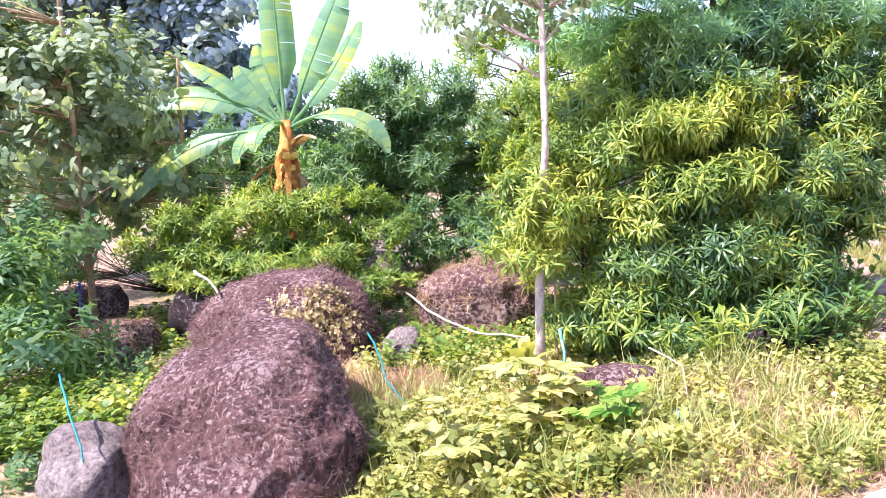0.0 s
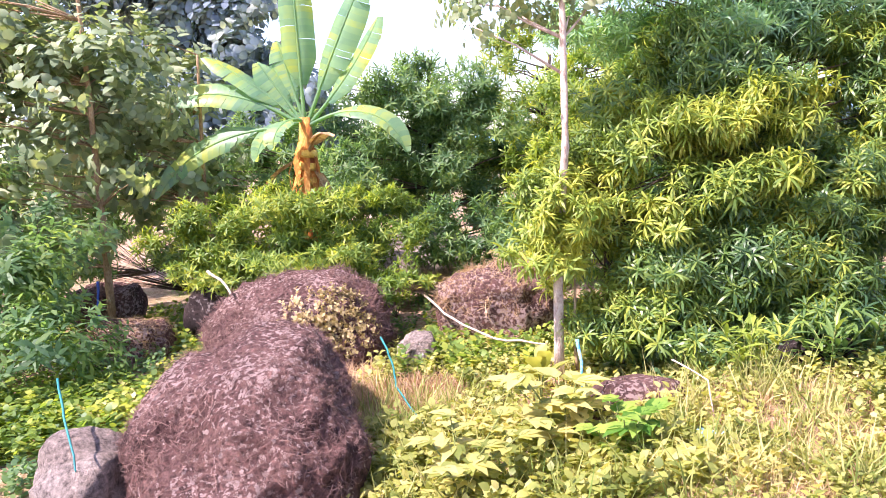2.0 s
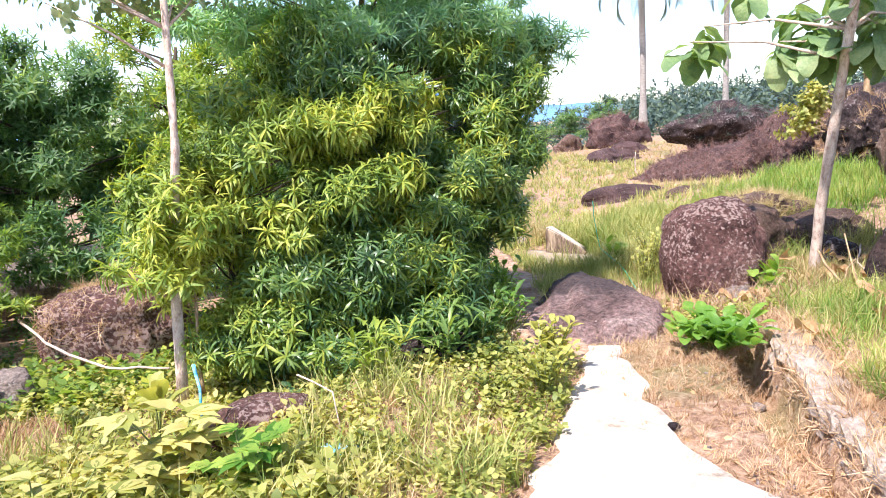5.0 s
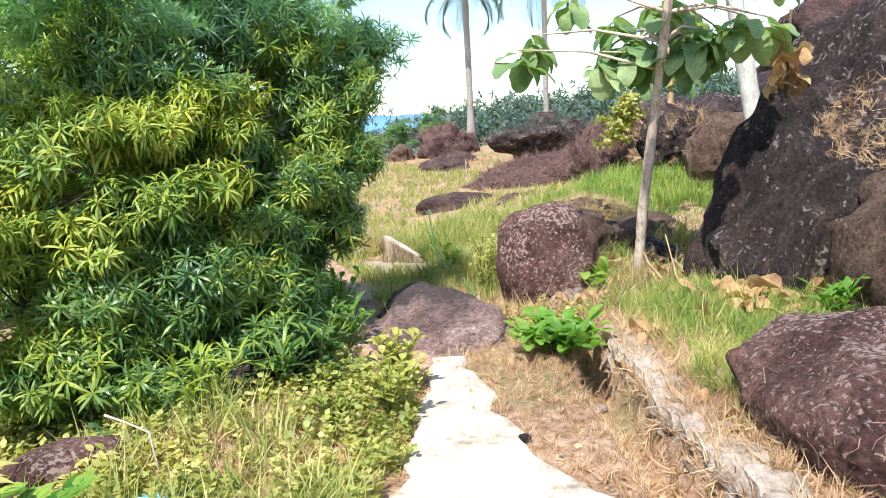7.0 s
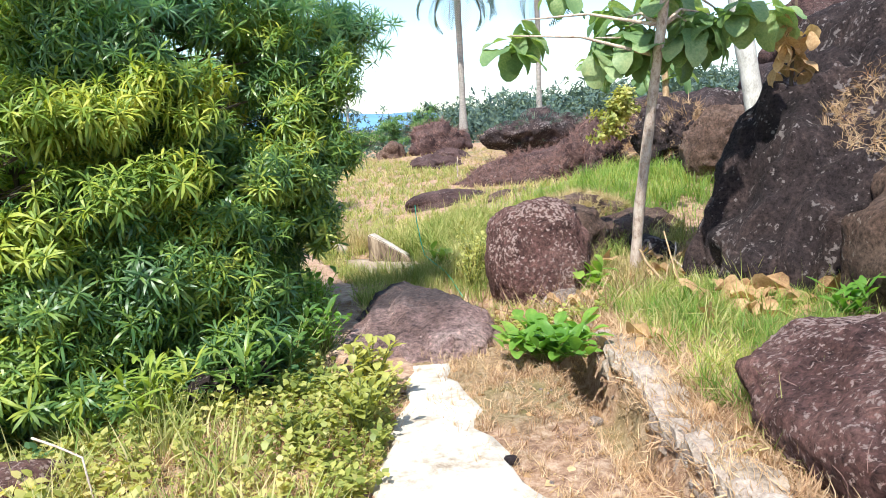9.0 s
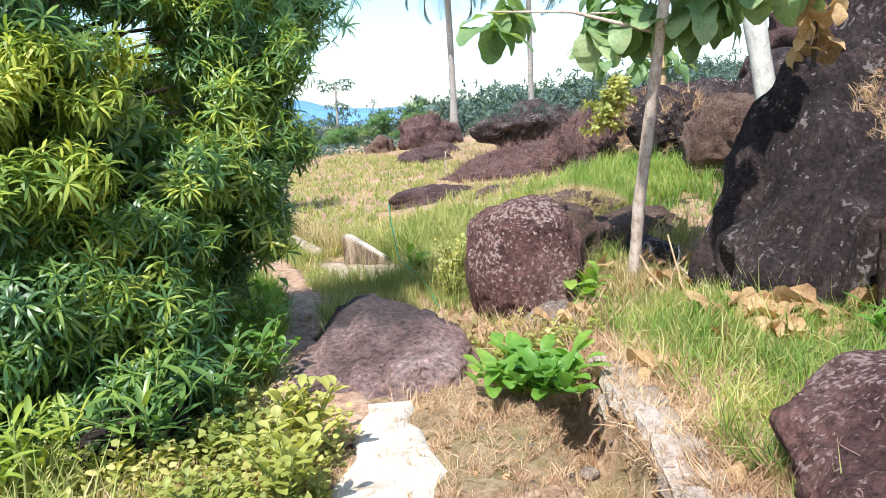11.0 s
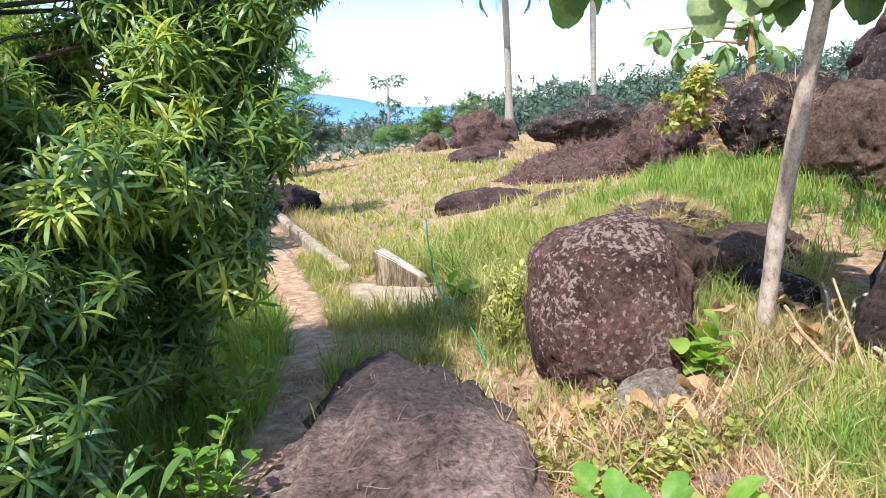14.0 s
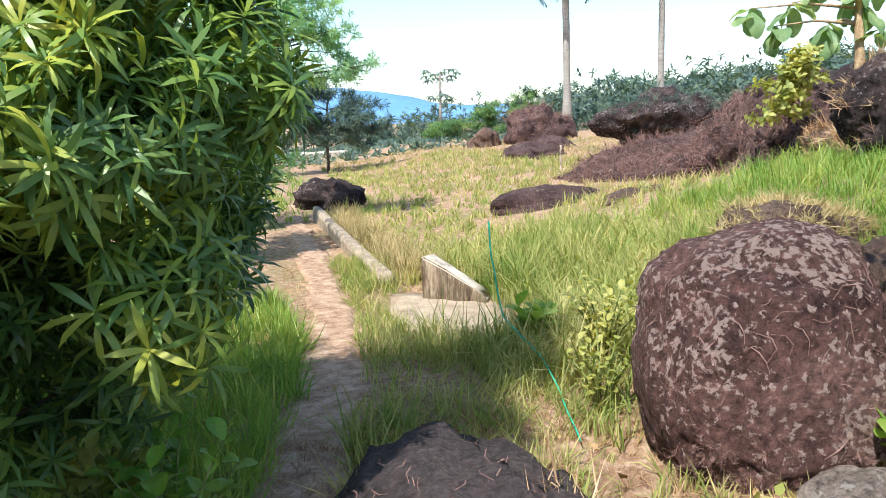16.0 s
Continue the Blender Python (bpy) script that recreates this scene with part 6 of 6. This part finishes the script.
def crumpled(name, place, size, mat, label, seed):
    bm = bmesh.new()
    bmesh.ops.create_grid(bm, x_segments=9, y_segments=9, size=size)
    for v in bm.verts:
        v.co.z = size * 0.8 * noise.noise(v.co * (2.4 / size) + Vector((seed, 0, 0))) + 0.02
    ob = tagged(part(name, bm, mat), label, "litter")
    ob.location = place
    return ob


crumpled("plastic_bag", on_ground(-0.15, 3.55, 0.04), 0.1, TAPE_BLUE, "crumpled white and blue plastic bag among weeds", 3)

# cut leaf hanging in the shrub, green scarf-like cloth on the slim tree
fallen_leaf = tagged(new("dead_leaf", dead_meshes[0]), "large orange-brown fallen leaf beside the round boulder", "dead leaf")
fallen_leaf.matrix_basis = Matrix.LocRotScale((4.93, 6.2, 0.12), Euler((0.9, 0.2, 0.6)), Vector((2.4, 2.4, 2.4)))
sapling_leaf = tagged(new("dead_leaf", dead_meshes[1]), "orange dead leaf hanging in the shrub", "dead leaf")
sapling_leaf.matrix_basis = Matrix.LocRotScale((0.62, 5.75, 0.95), Euler((0.2, 1.3, 0.5)), Vector((1.2, 1.2, 1.2)))
herb("seedling", (-0.78, 4.98, 1.02), 3, (0.16, 0.1), LEAF_HERB, "blue-green leaves sprouting from the slim trunk", 31, 0.1, 0.12, per=3)

# pebbles on the path
for i, (x, y, k) in enumerate([(1.6, 3.2, 0.035), (1.05, 3.9, 0.05), (1.5, 4.55, 0.05), (1.35, 4.75, 0.07), (1.62, 4.72, 0.045), (3.55, 4.95, 0.06), (3.4, 4.7, 0.05), (2.75, 3.9, 0.05), (3.9, 5.3, 0.07), (3.3, 5.1, 0.06)]):
    boulder("pebble", on_ground(x, y, 0.03), (k, k * 0.85, k * 0.6), 40 * i, 60 + i, ROCK_GREY if i else ROCK_DARK, "small loose stone on the path's edge", 2, 0.15, group="pebbles", category="stone")


# dead fibres clinging to boulders
def fibres(name, host, count, mat, label, seed, length=0.12, cap=-0.2, wide=1.0):
    """Dry roots that lie on a boulder's upper side."""
    me = host.data
    r = random.Random(seed)
    polys = [p for p in me.polygons if p.normal.z > cap]
    vs, fs, k = [], [], 0
    for i in range(count):
        p = r.choice(polys)
        n = p.normal
        t = n.cross(Vector((r.uniform(-1, 1), r.uniform(-1, 1), r.uniform(-1, 1)))).normalized()
        b = n.cross(t)
        ln, bend, w = length * r.uniform(0.4, 1.5), r.uniform(-1.2, 1.2), r.uniform(0.0008, 0.002) * wide
        c = p.center + n * 0.004
        for q in range(4):
            u = (q / 3 - 0.5) * ln
            m = c + t * u + b * bend * (u * u / ln) * 1.6 + n * (0.018 * math.sin(q * 1.05) * r.uniform(0.3, 1.4))
            vs += [m + b * w, m - b * w]
        for q in range(3):
            a = k + 2 * q
            fs += [(a, a + 1, a + 3), (a, a + 3, a + 2)]
        k += 8
    ob = new(name, tri_mesh(name, np.array([tuple(v) for v in vs]), np.array(fs), mat))
    ob.matrix_basis = host.matrix_basis.copy()
    return tagged(ob, label, "dead roots", kind="stuff")


stones = [o for o in scene.objects if o.name.startswith("boulder")]
def nearest_stone(x, y):
    return min(stones, key=lambda o: (o.location.x - x) ** 2 + (o.location.y - y) ** 2)


fibres("dead_roots", nearest_stone(-2.98, 3.95), 2200, STRAW, "dead root fibres clinging to the big boulder", 1)
fibres("dead_roots", nearest_stone(-3.52, 6.4), 1800, STRAW, "dry creepers over the boulder", 2, 0.2)
fibres("dead_roots", nearest_stone(-1.65, 7.05), 1000, GRASS_RED, "dry orange grass draped over the boulder", 3, 0.2)
fibres("dead_roots", nearest_stone(-5.4, 6.3), 700, GRASS_RED, "dead grass on the low boulder", 4, 0.2)
fibres("dead_roots", nearest_stone(4.5, 6.5), 260, STRAW, "thin dead roots on the round boulder", 5, 0.1)
fibres("dead_roots", nearest_stone(3.25, 1.95), 350, STRAW, "thin dead roots on the mauve boulder", 6, 0.1)
fibres("dead_roots", nearest_stone(2.4, 5.5), 300, STRAW, "dry fibres and twigs on the flat rock", 7, 0.09)
fibres("dead_roots", nearest_stone(13.0, 14.5), 500, STRAW, "dry creepers over the rock outcrop", 8, 0.7, 0.0, 3.0)
fibres("dead_roots", nearest_stone(11.9, 15.9), 600, STRAW, "dry creepers over the low outcrop", 9, 0.45, 0.0, 3.0)


def overgrow(name, host, count, shapes, mat, label, size, low=0.1, spread=None):
    """Small tufts rooted on a boulder's upper side; spread: (x, y, z, reach) round which alone they grow."""
    polys = [p for p in host.data.polygons if p.normal.z > low]
    c = np.array([tuple(p.center) for p in polys])
    n = np.array([tuple(p.normal) for p in polys])
    if spread:
        near_by = np.linalg.norm(c + np.array(host.location) - np.array(spread[:3]), axis=1) < spread[3]
        c, n = c[near_by], n[near_by]
    clump = np.sin(c[:, 0] * 3.1 + 1.3 * np.sin(c[:, 1] * 2.3)) * np.sin(c[:, 1] * 2.9 + c[:, 2] * 3.7)
    pick = rng.choice(len(c), count, p=(1.15 + clump) / (1.15 + clump).sum())
    m = frames_for(c[pick], n[pick] + rng.normal(size=(count, 3)) * 0.5, None, rng.uniform(*size, count))
    ob = strew(name, shapes, rng.integers(0, len(shapes), count), m, mat)
    ob.matrix_basis = host.matrix_basis.copy()
    return tagged(ob, label, "dry grass", kind="stuff")


overgrow("dead_grass", nearest_stone(-2.98, 3.95), 1500, GRASS_SHORT, STRAW, "matted brown roots on the big boulder", (0.3, 0.6), 0.2)
overgrow("dead_grass", nearest_stone(-3.5, 6.35), 1300, GRASS_SHORT, STRAW, "matted brown roots on the boulder below the banana", (0.5, 1.0), 0.0)
overgrow("dry_creeper", nearest_stone(-3.5, 6.35), 260, WEED, GRASS_DRY, "dry yellow creeper trailing over the boulder", (0.5, 1.1), -0.2, (-2.95, 5.6, 0.25, 0.5))
overgrow("dry_creeper", nearest_stone(-1.65, 7.05), 130, GRASS_SHORT, GRASS_RED, "dry orange grass hanging over the rounded boulder", (0.8, 1.5), 0.0)
overgrow("dead_grass", nearest_stone(13.0, 14.5), 900, GRASS_SHORT, STRAW, "reddish dry grass growing on the rock outcrop", (1.2, 2.4), 0.0)
overgrow("dead_grass", nearest_stone(11.9, 15.9), 1000, GRASS_SHORT, STRAW, "reddish dry grass growing on the long outcrop", (1.2, 2.4), 0.0)
overgrow("dead_grass", nearest_stone(10.2, 10.2), 120, GRASS_SHORT, GRASS_RED, "dry grass on the overhanging boulder's top", (1.2, 2.4), 0.35)
overgrow("dead_grass", nearest_stone(12.3, 11.6), 600, GRASS_SHORT, GRASS_RED, "dry grass covering the low rock ledge", (1.4, 2.6), 0.1)
overgrow("dead_grass", nearest_stone(17.0, 23.0), 130, GRASS_SHORT, LEAF_FAR, "dark scrub on the distant outcrop", (2.0, 4.0), 0.1)
overgrow("dead_grass", nearest_stone(17.8, 31.5), 160, GRASS_SHORT, STRAW, "dry grass on the distant rock", (2.0, 4.0), 0.1)
overgrow("dead_grass", nearest_stone(6.5, 4.75), 110, GRASS_SHORT, GRASS_RED, "pinkish dry grass in the black boulder's cleft", (0.7, 1.5), -0.2, (6.0, 4.0, 1.5, 0.5))
overgrow("dead_grass", nearest_stone(6.65, 8.45), 420, GRASS_SHORT, GRASS_DRY, "straw lying over the brown rock", (0.8, 1.6), 0.1)
overgrow("dead_grass", nearest_stone(4.3, 6.46), 420, GRASS_SHORT, STRAW, "short brown roots on the round boulder's lower side", (0.2, 0.45), -0.6, (4.2, 6.1, -0.15, 0.5))
